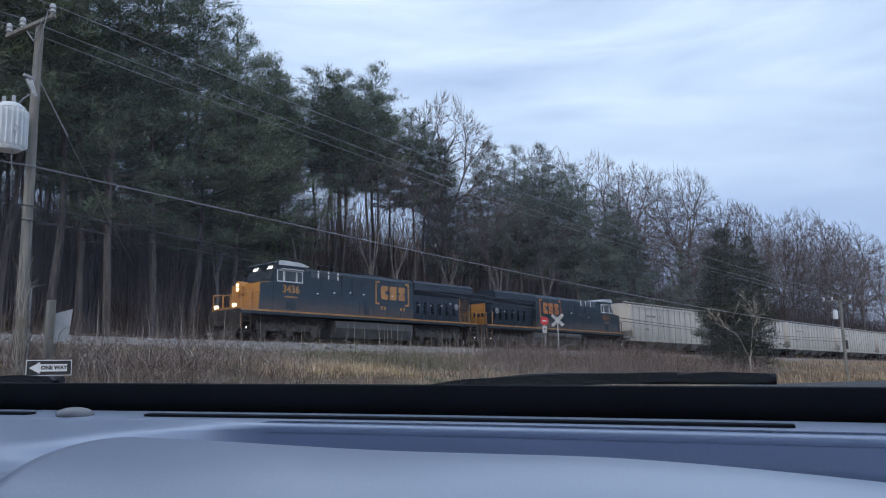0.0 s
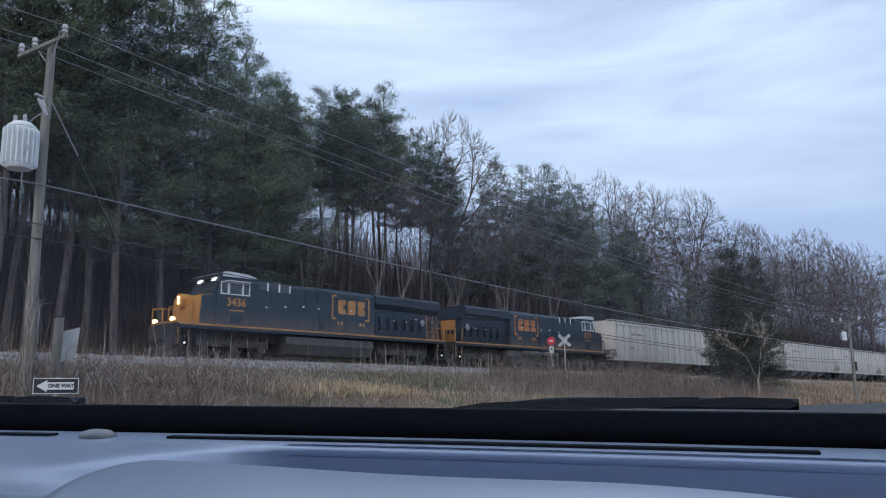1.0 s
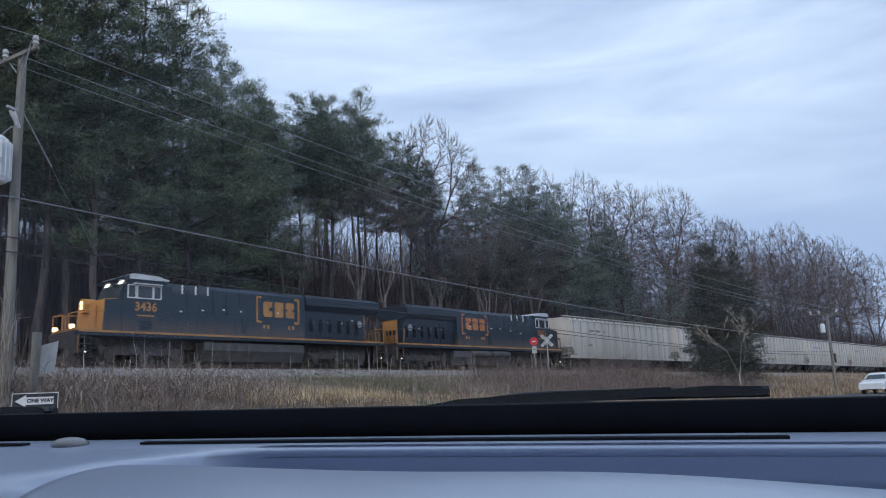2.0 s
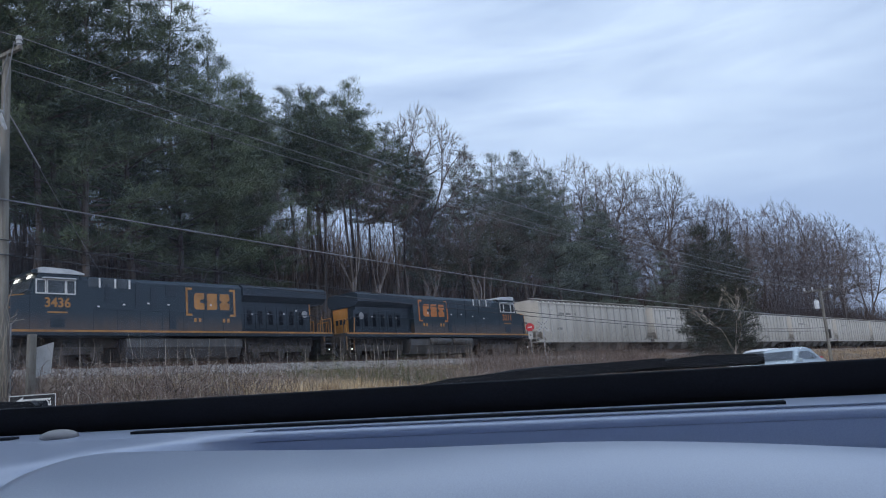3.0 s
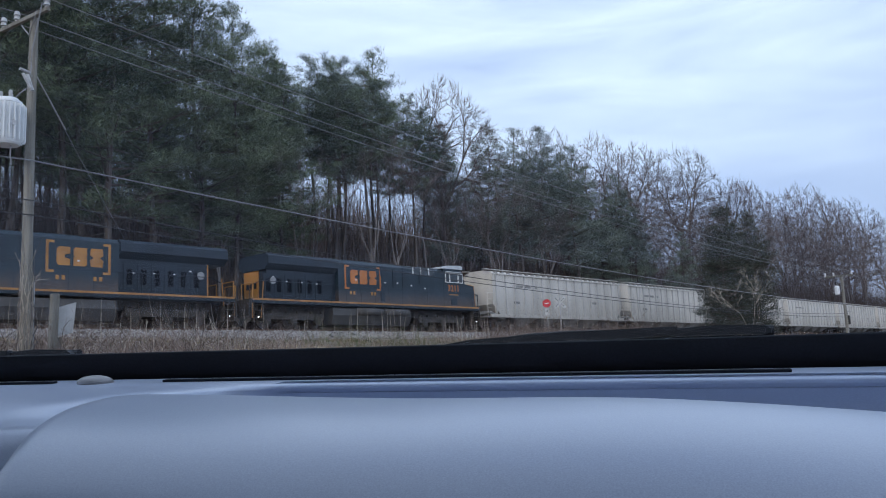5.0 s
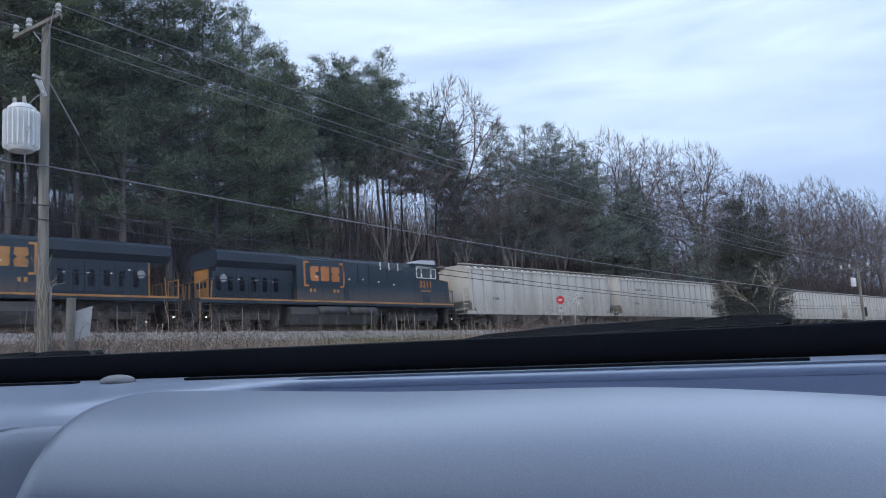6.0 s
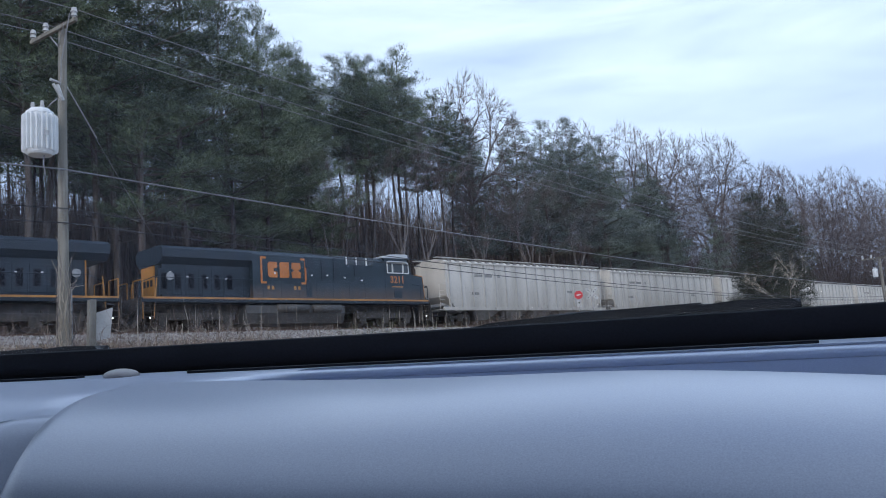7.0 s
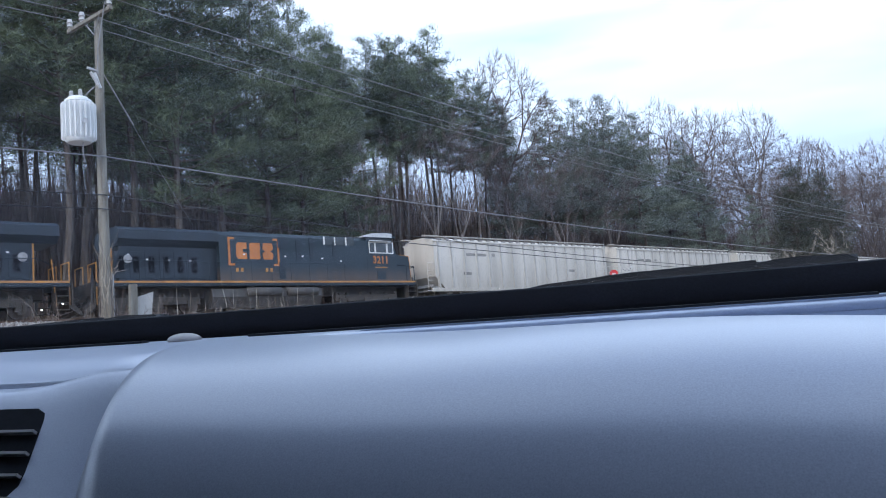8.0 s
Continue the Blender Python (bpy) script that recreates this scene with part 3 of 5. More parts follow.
    # handrails
    for side in (-1, 1):
        y = side * 1.44
        for x in [6.0 + 1.3 * i for i in range(12)]:
            part("stanchion", tube(bmesh.new(), (x, y, 1.76), (x, y, 2.85), 0.024, 0.024, 6), M_NAVY, lo)
        part("handrail", tubes([((5.9, y, 2.85), (20.6, y, 2.85)), ((20.6, y, 2.85), (21.4, y, 2.5)), ((21.4, y, 2.5), (21.45, y, 0.7))], 0.022), M_NAVY, lo)
        part("end_grab", tubes([((0.8, y, 0.6), (0.8, y, 2.75)), ((0.8, y, 2.75), (2.2, y, 2.85)), ((1.45, y, 1.8), (1.45, y, 2.8))], 0.03), M_YEL if lamps_on else M_NAVY, lo, "corner grab rail")
        part("end_grab", tubes([((21.5, y, 0.6), (21.5, y, 2.7)), ((20.9, y, 0.6), (20.7, y, 2.8))], 0.03), M_YEL, lo, "gold corner grab rail")
        part("cross_rail", tubes([((0.8, side * 0.35, 2.7), (0.8, y, 2.7)), ((0.8, side * 0.35, 1.78), (0.8, side * 0.35, 2.7))], 0.03), M_YEL if lamps_on else M_NAVY, lo)
        part("end_rail", tubes([((21.5, side * 0.35, 2.7), (21.5, y, 2.7)), ((21.5, side * 0.35, 1.78), (21.5, side * 0.35, 2.7))], 0.03), M_YEL, lo)
    bogie(lo, 2.0, (2.25, 4.2, 6.15), wheels)
    bogie(lo, 16.0, (16.1, 18.05, 20.0), wheels)
    # lamps
    lm = M_LAMP if lamps_on else M_GLASS_D
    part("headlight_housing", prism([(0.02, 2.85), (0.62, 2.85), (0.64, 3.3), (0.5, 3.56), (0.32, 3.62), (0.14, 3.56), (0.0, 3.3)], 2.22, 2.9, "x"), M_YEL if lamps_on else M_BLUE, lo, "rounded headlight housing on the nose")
    for z in (3.1, 3.36):
        part("headlight", tube(bmesh.new(), (2.17, 0.32, z), (2.35, 0.32, z), 0.115, 0.115, 14), lm, lo, "glowing warm headlight" if lamps_on else "dark unlit headlight")
    for y in (-0.95, 0.95):
        part("ditch_light", tube(bmesh.new(), (0.6, y, 1.98), (0.8, y, 1.98), 0.12, 0.12, 14), lm, lo, "glowing warm ditch light" if lamps_on else "dark unlit ditch light")
    part("lamp_box", boxed(0.68, 0.9, -1.15, 1.15, 1.835, 1.9, 0.02), M_YEL if lamps_on else M_NAVY, lo)
    groups = ((cab, {"cab", "cab_roof", "cab_brow", "windscreen", "number_board", "cab_window", "sun_visor", "road_number", "number_bar", "cab_door_panel"}),
              (cab * 0.5, {"air_opening", "opening_post"}),
              (nose, {"nose", "nose_front", "nose_door"}), (nose - 0.2 * lamps_on, {"headlight_housing", "headlight"}),
              (porch, {"porch_edge", "ditch_light", "lamp_box", "cross_rail"}), (herald, {"herald_bracket", "herald_block", "small_mark"}),
              (max(rear, 0), {"hood_end", "end_marks", "brake_wheel"}), (rear, {"end_rail"}))
    for o in lo.children:
        kind = o.name.split(".")[0]
        for dx, names in groups:
            if kind in names:
                o.matrix_basis = pose(dx, 0, 0)
        if kind in ("pilot_plate", "snow_plough", "coupler", "air_hose", "step_tread", "step_cheek", "step_light", "end_grab"):
            front = sum(v.co.x for v in o.data.vertices) / len(o.data.vertices) < 3.0
            o.matrix_basis = pose(porch if front else rear, 0, 0)
    return lo


HOP = 21.4


def hopper_car(wheels):
    h = thing("hopper_car", "pale grey covered hopper car, streaked with grime", "freight car", group="hopper cars of the train")
    x0, x1 = 0.9, 20.6
    side = [(-1.5, 1.15), (-1.53, 2.0), (-1.53, 4.5), (-1.35, 4.74), (-0.6, 4.9), (0.6, 4.9), (1.35, 4.74), (1.53, 4.5), (1.53, 2.0), (1.5, 1.15)]
    bm = bmesh.new()
    loops = []
    for x, low in ((x0, 2.1), (x0 + 1.0, 1.15), (x1 - 1.0, 1.15), (x1, 2.1)):
        loops.append([bm.verts.new((x if z > 2.1 or low == 1.15 else x, y, max(z, low))) for y, z in side])
    for a, b in zip(loops, loops[1:]):
        for i in range(len(side)):
            j = (i + 1) % len(side)
            if (a[i].co - a[j].co).length > 1e-4 or (b[i].co - b[j].co).length > 1e-4:
                bm.faces.new((a[i], a[j], b[j], b[i]))
    bm.faces.new(loops[0])
    bm.faces.new(loops[-1][::-1])
    bmesh.ops.remove_doubles(bm, verts=bm.verts, dist=1e-4)
    bmesh.ops.recalc_face_normals(bm, faces=bm.faces)
    part("body", bm, M_HOP, h, "pale grey car body with dirt streaks")
    rib = boxed(-0.05, 0.05, -0.045, 0.045, 1.3, 4.52, 0.012)
    me = None
    for sgn in (-1, 1):
        for k in range(16):
            x = x0 + 0.35 + k * (x1 - x0 - 0.7) / 15
            if me is None:
                r = part("side_rib", rib, M_RIB, h)
                me = r.data
            else:
                r = new("side_rib", me)
                r.parent = h
            r.matrix_basis = pose(x, sgn * 1.55, 0)
        part("side_sill", boxed(0.5, 20.9, min(sgn * 1.45, sgn * 1.6), max(sgn * 1.45, sgn * 1.6), 1.05, 1.3, 0.02), M_HOP, h, "pale side sill")
        part("top_chord", boxed(x0 - 0.05, x1 + 0.05, min(sgn * 1.47, sgn * 1.6), max(sgn * 1.47, sgn * 1.6), 4.5, 4.62, 0.02), M_HOP, h)
        part("roof_walk", boxed(0.4, 21.0, min(sgn * 0.9, sgn * 1.25), max(sgn * 0.9, sgn * 1.25), 4.93, 4.97), M_HOP, h, "galvanised roof walk")
        for k in range(24):
            x = x0 + 0.4 + k * 0.83
            part("walk_bracket", boxed(x, x + 0.3, min(sgn * 1.2, sgn * 1.54), max(sgn * 1.2, sgn * 1.54), 4.63, 4.76), M_HOPD, h)
        # reporting marks as plain bars
        for x, w, z in ((4.0, 0.9, 3.55), (5.1, 0.9, 3.55), (6.6, 0.35, 3.55), (3.6, 0.8, 2.2), (15.5, 0.7, 2.5)):
            part("marking_bar", boxed(x, x + w, min(sgn * 1.53, sgn * 1.537), max(sgn * 1.53, sgn * 1.537), z, z + 0.2), M_HOPD, h, "faded dark stencil marks")
        for xe, k in ((0.25, 1), (21.15, -1)):
            bm = tubes([((xe, sgn * 1.45, 1.2), (xe, sgn * 1.45, 3.0)), ((xe + k * 0.9, sgn * 1.5, 1.2), (xe + k * 0.9, sgn * 1.5, 3.0)), ((xe, sgn * 1.45, 3.0), (xe + k * 0.9, sgn * 1.5, 3.0))] +
                       [((xe, sgn * 1.45, 1.5 + 0.33 * q), (xe + k * 0.45, sgn * 1.48, 1.5 + 0.33 * q)) for q in range(4)], 0.025)
            part("corner_ladder", bm, M_HOP, h)
    part("centre_sill", boxed(0.2, 21.2, -0.35, 0.35, 0.75, 1.15), M_UNDER, h)
    for k in range(2):
        xa = (0.15, 20.35)[k]
        part("end_platform", boxed(xa, xa + 0.9, -1.5, 1.5, 1.08, 1.16), M_HOPD, h)
        part("end_slope", prism([((0.7, 1.4), (2.6, 0.9), (2.75, 1.0), (0.85, 1.6)) if k == 0 else ((20.7, 1.4), (18.8, 0.9), (18.65, 1.0), (20.55, 1.6))][0], -1.2, 1.2), M_HOPD, h)
        part("coupler", boxed((-0.1, 21.0)[k], (0.4, 21.5)[k], -0.13, 0.13, 0.72, 1.0, 0.04), M_UNDER, h)
    for k in range(4):
        xm = 5.6 + k * 3.4
        bm = bmesh.new()
        a = [bm.verts.new((xm + dx, dy, 1.2)) for dx, dy in ((-1.6, -1.4), (1.6, -1.4), (1.6, 1.4), (-1.6, 1.4))]
        b = [bm.verts.new((xm + dx, dy, 0.42)) for dx, dy in ((-0.5, -0.6), (0.5, -0.6), (0.5, 0.6), (-0.5, 0.6))]
        for i in range(4):
            bm.faces.new((a[i], a[(i + 1) % 4], b[(i + 1) % 4], b[i]))
        bm.faces.new(b)
        bm.faces.new(a)
        bmesh.ops.recalc_face_normals(bm, faces=bm.faces)
        part("discharge_hopper", bm, M_HOPD, h, "grimy discharge hopper")
    for xm in (2.6, 18.8):
        bm = bmesh.new()
        for y in (-1.0, 1.0):
            box(bm, xm - 1.1, xm + 1.1, y - 0.07, y + 0.07, 0.5, 0.72, 0.03)
            box(bm, xm - 0.3, xm + 0.3, y - 0.1, y + 0.1, 0.3, 0.85, 0.03)
            for a in (-0.9, 0.9):
                box(bm, xm + a - 0.14, xm + a + 0.14, y - 0.1, y + 0.1, 0.32, 0.62, 0.03)
        box(bm, xm - 0.2, xm + 0.2, -1.0, 1.0, 0.5, 0.85)
        part("truck_frame", bm, M_UNDER, h)
        for a in (-0.9, 0.9):
            bm = bmesh.new()
            for y in (-0.75, 0.75):
                tube(bm, (0, y - 0.07, 0), (0, y + 0.07, 0), 0.46, 0.46, 24)
            tube(bm, (0, -0.95, 0), (0, 0.95, 0), 0.08, 0.08, 8)
            w = part("wheelset", bm, M_WHEEL, h, "steel wheelset with worn treads")
            w.matrix_basis = pose(xm + a, 0, 0.46)
            wheels.append((w, xm + a, 0.46))
    return h


SPEED = 4.452
S_LEAD = 27.9
TRAIN = []      # thing, start s, turned round, wheels as (part, x, radius)


def build_train():
    wh = []
    a = locomotive("dark blue diesel locomotive with gold nose, lamps lit", "3436", wh, True, -0.5, -0.55, -0.3, -0.1, 0.6)
    TRAIN.append((a, S_LEAD, False, wh))
    wh = []
    b = locomotive("dark blue diesel locomotive coupled backwards, lamps dark", "3211", wh, False, -1.55, -1.7, -0.5, -0.8, -0.3)
    TRAIN.append((b, S_LEAD + 22.3 + 22.3, True, wh))
    wh = []
    h = hopper_car(wh)
    s = S_LEAD + 44.6 + 0.65
    TRAIN.append((h, s, False, wh))
    for i in range(1, 8):
        c = copy_thing(h, Matrix())
        kids = [o for o in c.children if o.name.startswith("wheelset")]
        TRAIN.append((c, s + HOP * i, False, [(o, o.location.x, 0.46) for o in kids]))
    for ob, s0, turned, _ in TRAIN:
        ob.matrix_basis = spot(s0, TRACK_N, RAIL, 180 if turned else 0)


def move_train():
    for ob, s0, turned, wheels in TRAIN:
        walk(ob, [(t, spot(s0 - SPEED * t, TRACK_N, RAIL, 180 if turned else 0)) for t in (0.0, 2.0, 4.0, 6.0, 8.0)])
        k = 1 if turned else -1
        for w, x, r in wheels:
            walk(w, [(i * 0.1, pose(x, 0, r, 0, math.degrees(k * SPEED * i * 0.1 / r), 0)) for i in range(81)])

# ---- poles, wires and signs ----
ARM = (-0.85, 0.6, 1.28)      # insulators along a crossarm
ARM_TURN = 9.0


def utility_pole(m, height, label):
    p = thing("utility_pole", label, "utility pole", m, "utility poles")
    bm = sweep([(0.012 * math.sin(k), 0.01 * math.cos(k * 2), -1.2 + (height + 0.98) * k / 8) for k in range(9)], [0.16 - 0.05 * k / 8 for k in range(9)], 14)
    part("pole", bm, M_POLE, p, "weathered grey-brown wooden pole")
    arm = part("crossarm", boxed(-0.19, -0.09, -0.95, 1.38, height - 0.31, height - 0.2, 0.012), M_POLE, p, "wooden crossarm")
    arm.matrix_basis = pose(0, 0, 0, 0, 0, ARM_TURN)
    for y in ARM:
        bm = bmesh.new()
        for k, r in enumerate((0.055, 0.095, 0.07, 0.095, 0.075)):
            tube(bm, (-0.14, y, height - 0.2 + k * 0.06), (-0.14, y, height - 0.14 + k * 0.06), r, r * 0.8, 12)
        part("insulator", bm, M_PORC, arm, "grey porcelain insulator")
    part("arm_brace", tubes([((-0.14, -0.5, height - 0.3), (-0.12, 0, height - 0.75)), ((-0.14, 0.5, height - 0.3), (-0.12, 0, height - 0.75))], 0.018), M_GALV, p)
    return p


def transformer(parent, m, ribs=True):
    t = new("transformer")
    t.parent = parent
    t.matrix_basis = m
    bm = tube(bmesh.new(), (0, 0, 0.02), (0, 0, 1.1), 0.33, 0.33, 28)
    tube(bm, (0, 0, 1.1), (0, 0, 1.16), 0.36, 0.35, 28)
    tube(bm, (0, 0, 1.16), (0, 0, 1.24), 0.3, 0.26, 28)
    tube(bm, (0, 0, -0.03), (0, 0, 0.02), 0.30, 0.33, 28)
    part("tank", bm, M_TRANS, t, "pale grey transformer tank")
    if ribs:
        for k in range(22):
            a = -190 + k * 380 / 22
            fin = prism([(0.32, 0.10), (0.44, 0.06), (0.455, 0.09), (0.455, 1.03), (0.44, 1.06), (0.32, 1.05)], -0.014, 0.014)
            f = part("cooling_fin", fin, M_TRANS, t)
            f.matrix_basis = pose(0, 0, 0, 0, 0, a)
    part("name_plate", boxed(-0.05, 0.05, -0.475, -0.462, 0.42, 0.55), M_PORC, t)
    for x, y in ((-0.15, 0.1), (0.12, 0.12), (0.0, -0.16)):
        bm = bmesh.new()
        for k in range(4):
            tube(bm, (x, y, 1.25 + k * 0.05), (x, y, 1.3 + k * 0.05), 0.055, 0.035, 10)
        part("bushing", bm, M_PORC, t)
    part("bracket", boxed(-0.06, 0.06, 0.3, 0.75, 0.25, 0.33), M_GALV, t)
    part("bracket", boxed(-0.06, 0.06, 0.3, 0.75, 0.85, 0.93), M_GALV, t)
    return t


P1 = (8.95, 23.0)
P2 = (78.4, 23.0)


def wire(name, a, b, sag, r, material, label):
    a, b = Vector(a), Vector(b)
    pts = [a.lerp(b, i / 26) - Vector((0, 0, sag * 4 * (i / 26) * (1 - i / 26))) for i in range(27)]
    return tagged(part(name, sweep(pts, r, 5), material), label, "wire", "overhead wires")


def build_poles():
    z1, z2 = 1.7, 0.2
    h1, h2 = 11.75 - z1, 8.35 - z2
    a = utility_pole(spot(*P1, z1), h1, "tall weathered utility pole with a transformer")
    # the big transformer hangs on the near flank
    m = pose(-0.74, -0.36, 7.68 - z1)
    t = transformer(a, m)
    bm = tubes([((-0.1, -0.1, 9.88 - z1), (-0.4, -0.2, 9.9 - z1)), ((-0.25, -0.3, 9.75 - z1), (-0.12, -0.35, 9.3 - z1)), ((-0.42, -0.45, 9.7 - z1), (-0.22, -0.45, 9.35 - z1))], 0.045)
    part("fuse_cutout", bm, M_PORC, a, "pale porcelain fuse cutouts")
    for pts in ([(-0.6, -0.4, 8.95 - z1), (-0.45, -0.42, 9.15 - z1), (-0.3, -0.4, 9.3 - z1)], [(-0.2, -0.4, 9.7 - z1), (-0.2, -0.45, 10.4 - z1), (-0.14, -0.9, h1 - 0.1)], [(-0.66, -0.45, 7.75 - z1), (-0.7, -0.5, 7.4 - z1), (-0.66, -0.5, 7.1 - z1)]):
        part("service_lead", sweep(pts, 0.016, 6), M_WIRE, a)
    part("conduit", tubes([((0.17, -0.06, 0.0), (0.17, -0.06, 2.4))], 0.03), M_GALV, a)
    rnd = random.Random(17)
    for k in range(38):
        # dead vines climbing the foot of the pole
        ang, z, pts = rnd.uniform(2.4, 6.0), rnd.uniform(-0.1, 0.6), []
        for _ in range(rnd.randint(5, 10)):
            r = 0.17 + rnd.uniform(0, 0.03)
            pts.append((math.cos(ang) * r, math.sin(ang) * r, z))
            ang += rnd.gauss(0, 0.35)
            z += rnd.uniform(0.2, 0.45)
        if rnd.random() < 0.6:
            pts.append((pts[-1][0] * 2.2 + rnd.gauss(0, 0.12), pts[-1][1] * 2.2, z + rnd.uniform(-0.35, 0.1)))
        part("vine", sweep(pts, 0.006, 5), M_PALE if k % 3 else M_BARE, a, "dead vine climbing the pole")
    part("wire_coil", tubes([((0.2 + 0.06 * math.sin(k * 2.1), -0.12, 0.3 + 0.13 * k), (0.22 + 0.07 * math.sin(k * 2.1 + 2), -0.14, 0.43 + 0.13 * k)) for k in range(12)], 0.012), M_CABLE, a)
    b = utility_pole(spot(*P2, z2), h2, "distant weathered utility pole with a small transformer")
    t2 = transformer(b, pose(-0.2, 0.42, 6.5 - z2) @ Matrix.Diagonal((0.62, 0.62, 0.58, 1)), False)
    part("pole_mount", boxed(0.1, 0.5, -0.2, 0.1, 3.6, 4.4, 0.03), M_UNDER, b, "dark box strapped to the pole")
    # conductors: three on the arms, three cables lower down, on to poles out of view on the near side
    for y in ARM:
        ds, dn = -0.14 - y * math.sin(radians(ARM_TURN)), y * math.cos(radians(ARM_TURN))
        p, q = at(P1[0] + ds, P1[1] + dn, z1 + h1 + 0.09), at(P2[0] + ds, P2[1] + dn, z2 + h2 + 0.09)
        wire("power_wire", p, q, 0.9, 0.012, M_WIRE, "bare aluminium power wire between poles")
        wire("power_wire", p, p + (p - q) * 0.55 + Vector((0, 0, 1.2)), 0.8, 0.012, M_WIRE, "bare aluminium power wire between poles")
    for z, za, r, sag in ((7.4, 5.6, 0.02, 0.5), (6.3, 4.75, 0.016, 0.9), (5.9, 4.45, 0.016, 0.7)):
        p, q = at(P1[0], P1[1] - 0.16, z), at(P2[0], P2[1] - 0.16, za)
        wire("cable", p, q, sag, r, M_CABLE if r < 0.02 else M_WIRE, "sagging communication cable along the pole line")
        wire("cable", p, p + (p - q) * 0.5 + Vector((0, 0, 0.4)), 0.5, r, M_CABLE if r < 0.02 else M_WIRE, "sagging communication cable along the pole line")
    a, b = at(P1[0], P1[1], 10.05), at(26.3, 50.3, 9.5)
    wire("guy_wire", a, b, 0.1, 0.009, M_WIRE, "taut guy wire spanning the track to the wood")
    wire("guy_strain_rod", a.lerp(b, 0.01), a.lerp(b, 0.17), 0.0, 0.022, M_PORC, "pale fibreglass strain rod on the guy wire")


def build_signs():
    # wooden post with two boards nailed to its far side
    g = ground_z(9.9, 23.9)
    p = thing("wooden_post", "short weathered square timber post", "post", spot(9.86, 23.6, 0) @ pose(0, 0, 0, 0, 1.5, 0))
    part("post", boxed(-0.1, 0.1, -0.1, 0.1, g - 0.5, 3.88, 0.025), M_POLE, p)
    b = thing("sign_board", "pale board seen from its back, fixed behind a post", "sign", spot(10.0, 23.75, 0, -20))
    part("board", prism([(0.12, 2.72), (0.50, 2.78), (0.58, 3.66), (0.14, 3.52)], 0.0, 0.03), M_SIGNW, b, "pale grey board")
    part("board", prism([(-0.12, 2.5), (0.06, 2.5), (0.06, 3.42), (-0.06, 3.4)], 0.0, 0.03), M_SIGNW, b, "pale grey board")
    part("board", prism([(0.06, 2.36), (0.2, 2.38), (0.22, 2.68), (0.06, 2.66)], 0.0, 0.03), M_POLE, b, "grey scrap of board")
    part("nail_strip", boxed(-0.12, 0.14, -0.03, 0.0, 3.34, 3.38), M_UNDER, b)
    part("stake", boxed(0.0, 0.06, 0.03, 0.08, g - 0.4, 3.4), M_POLE, b)
    # one-way sign, turned towards the side street
    c = at(8.42, 19.9, 1.88)
    sg = thing("one_way_sign", "black and white one way sign on a steel post", "road sign", pose(c.x, c.y, c.z, 0, 0, 16))
    part("plate", boxed(-0.49, 0.49, -0.004, 0.004, -0.18, 0.18, 0.003), M_WHITE, sg, "white edged plate")
    part("field", boxed(-0.473, 0.473, -0.008, -0.004, -0.163, 0.163), M_BLACK, sg)
    part("arrow", prism([(-0.42, 0), (-0.19, 0.138), (-0.19, 0.085), (0.39, 0.085), (0.39, -0.085), (-0.19, -0.085), (-0.19, -0.138)], -0.012, -0.008), M_WHITE, sg, "white arrow")
    lettering("legend", "ONE WAY", 0.119, M_BLACK, sg, pose(0.11, -0.0135, 0), 0.001, 0.006)
    part("post", boxed(-0.03, 0.03, 0.006, 0.05, -1.6, 0.2), M_GALV, sg)
    # crossbuck and stop sign at the crossing
    s, n = 55.0, 37.2
    g = ground_z(s, n)
    c = at(s, n, g)
    xb = thing("crossbuck", "white railroad crossbuck on a steel post", "road sign", pose(c.x, c.y, c.z, 0, 0, -8))
    part("post", boxed(-0.05, 0.05, 0.01, 0.09, -0.4, 3.2), M_GALV, xb)
    for tilt, dy in ((45, -0.01), (-45, -0.03)):
        bm = bmesh.new()
        box(bm, -0.61, 0.61, -0.006, 0.006, -0.115, 0.115)
        bl = part("blade", bm, M_SIGNW, xb, "white crossbuck blade")
        bl.matrix_basis = pose(0, dy, 6.3 - g, 0, tilt, 0)
        for k in (-0.4, -0.2, 0.2, 0.4):
            part("marking_bar", boxed(k - 0.06, k + 0.06, -0.009, -0.006, -0.022, 0.022), M_BLACK, bl, "dark letter bar")
    s, n = 53.2, 37.2
    g = ground_z(s, n)
    c = at(s, n, g)
    st = thing("stop_sign", "red octagonal stop sign above a small white plate", "road sign", pose(c.x, c.y, c.z, 0, 0, -8))
    part("post", boxed(-0.03, 0.03, 0.01, 0.06, -0.4, 2.75), M_GALV, st)
    oc = [(0.31 / math.cos(radians(22.5)) * math.cos(radians(22.5 + 45 * k)), 6.17 - g + 0.31 / math.cos(radians(22.5)) * math.sin(radians(22.5 + 45 * k))) for k in range(8)]
    part("octagon", prism(oc, -0.006, 0.006), M_RED, st, "red octagon")
    part("word_bar", boxed(-0.15, 0.15, -0.01, -0.006, 6.13 - g, 6.21 - g), M_WHITE, st)
    part("plate", boxed(-0.17, 0.17, -0.006, 0.006, 5.25 - g, 5.78 - g), M_SIGNW, st, "small white plate")
    part("plate_bar", boxed(-0.05, 0.05, -0.01, -0.006, 5.5 - g, 5.62 - g), M_BLACK, st)


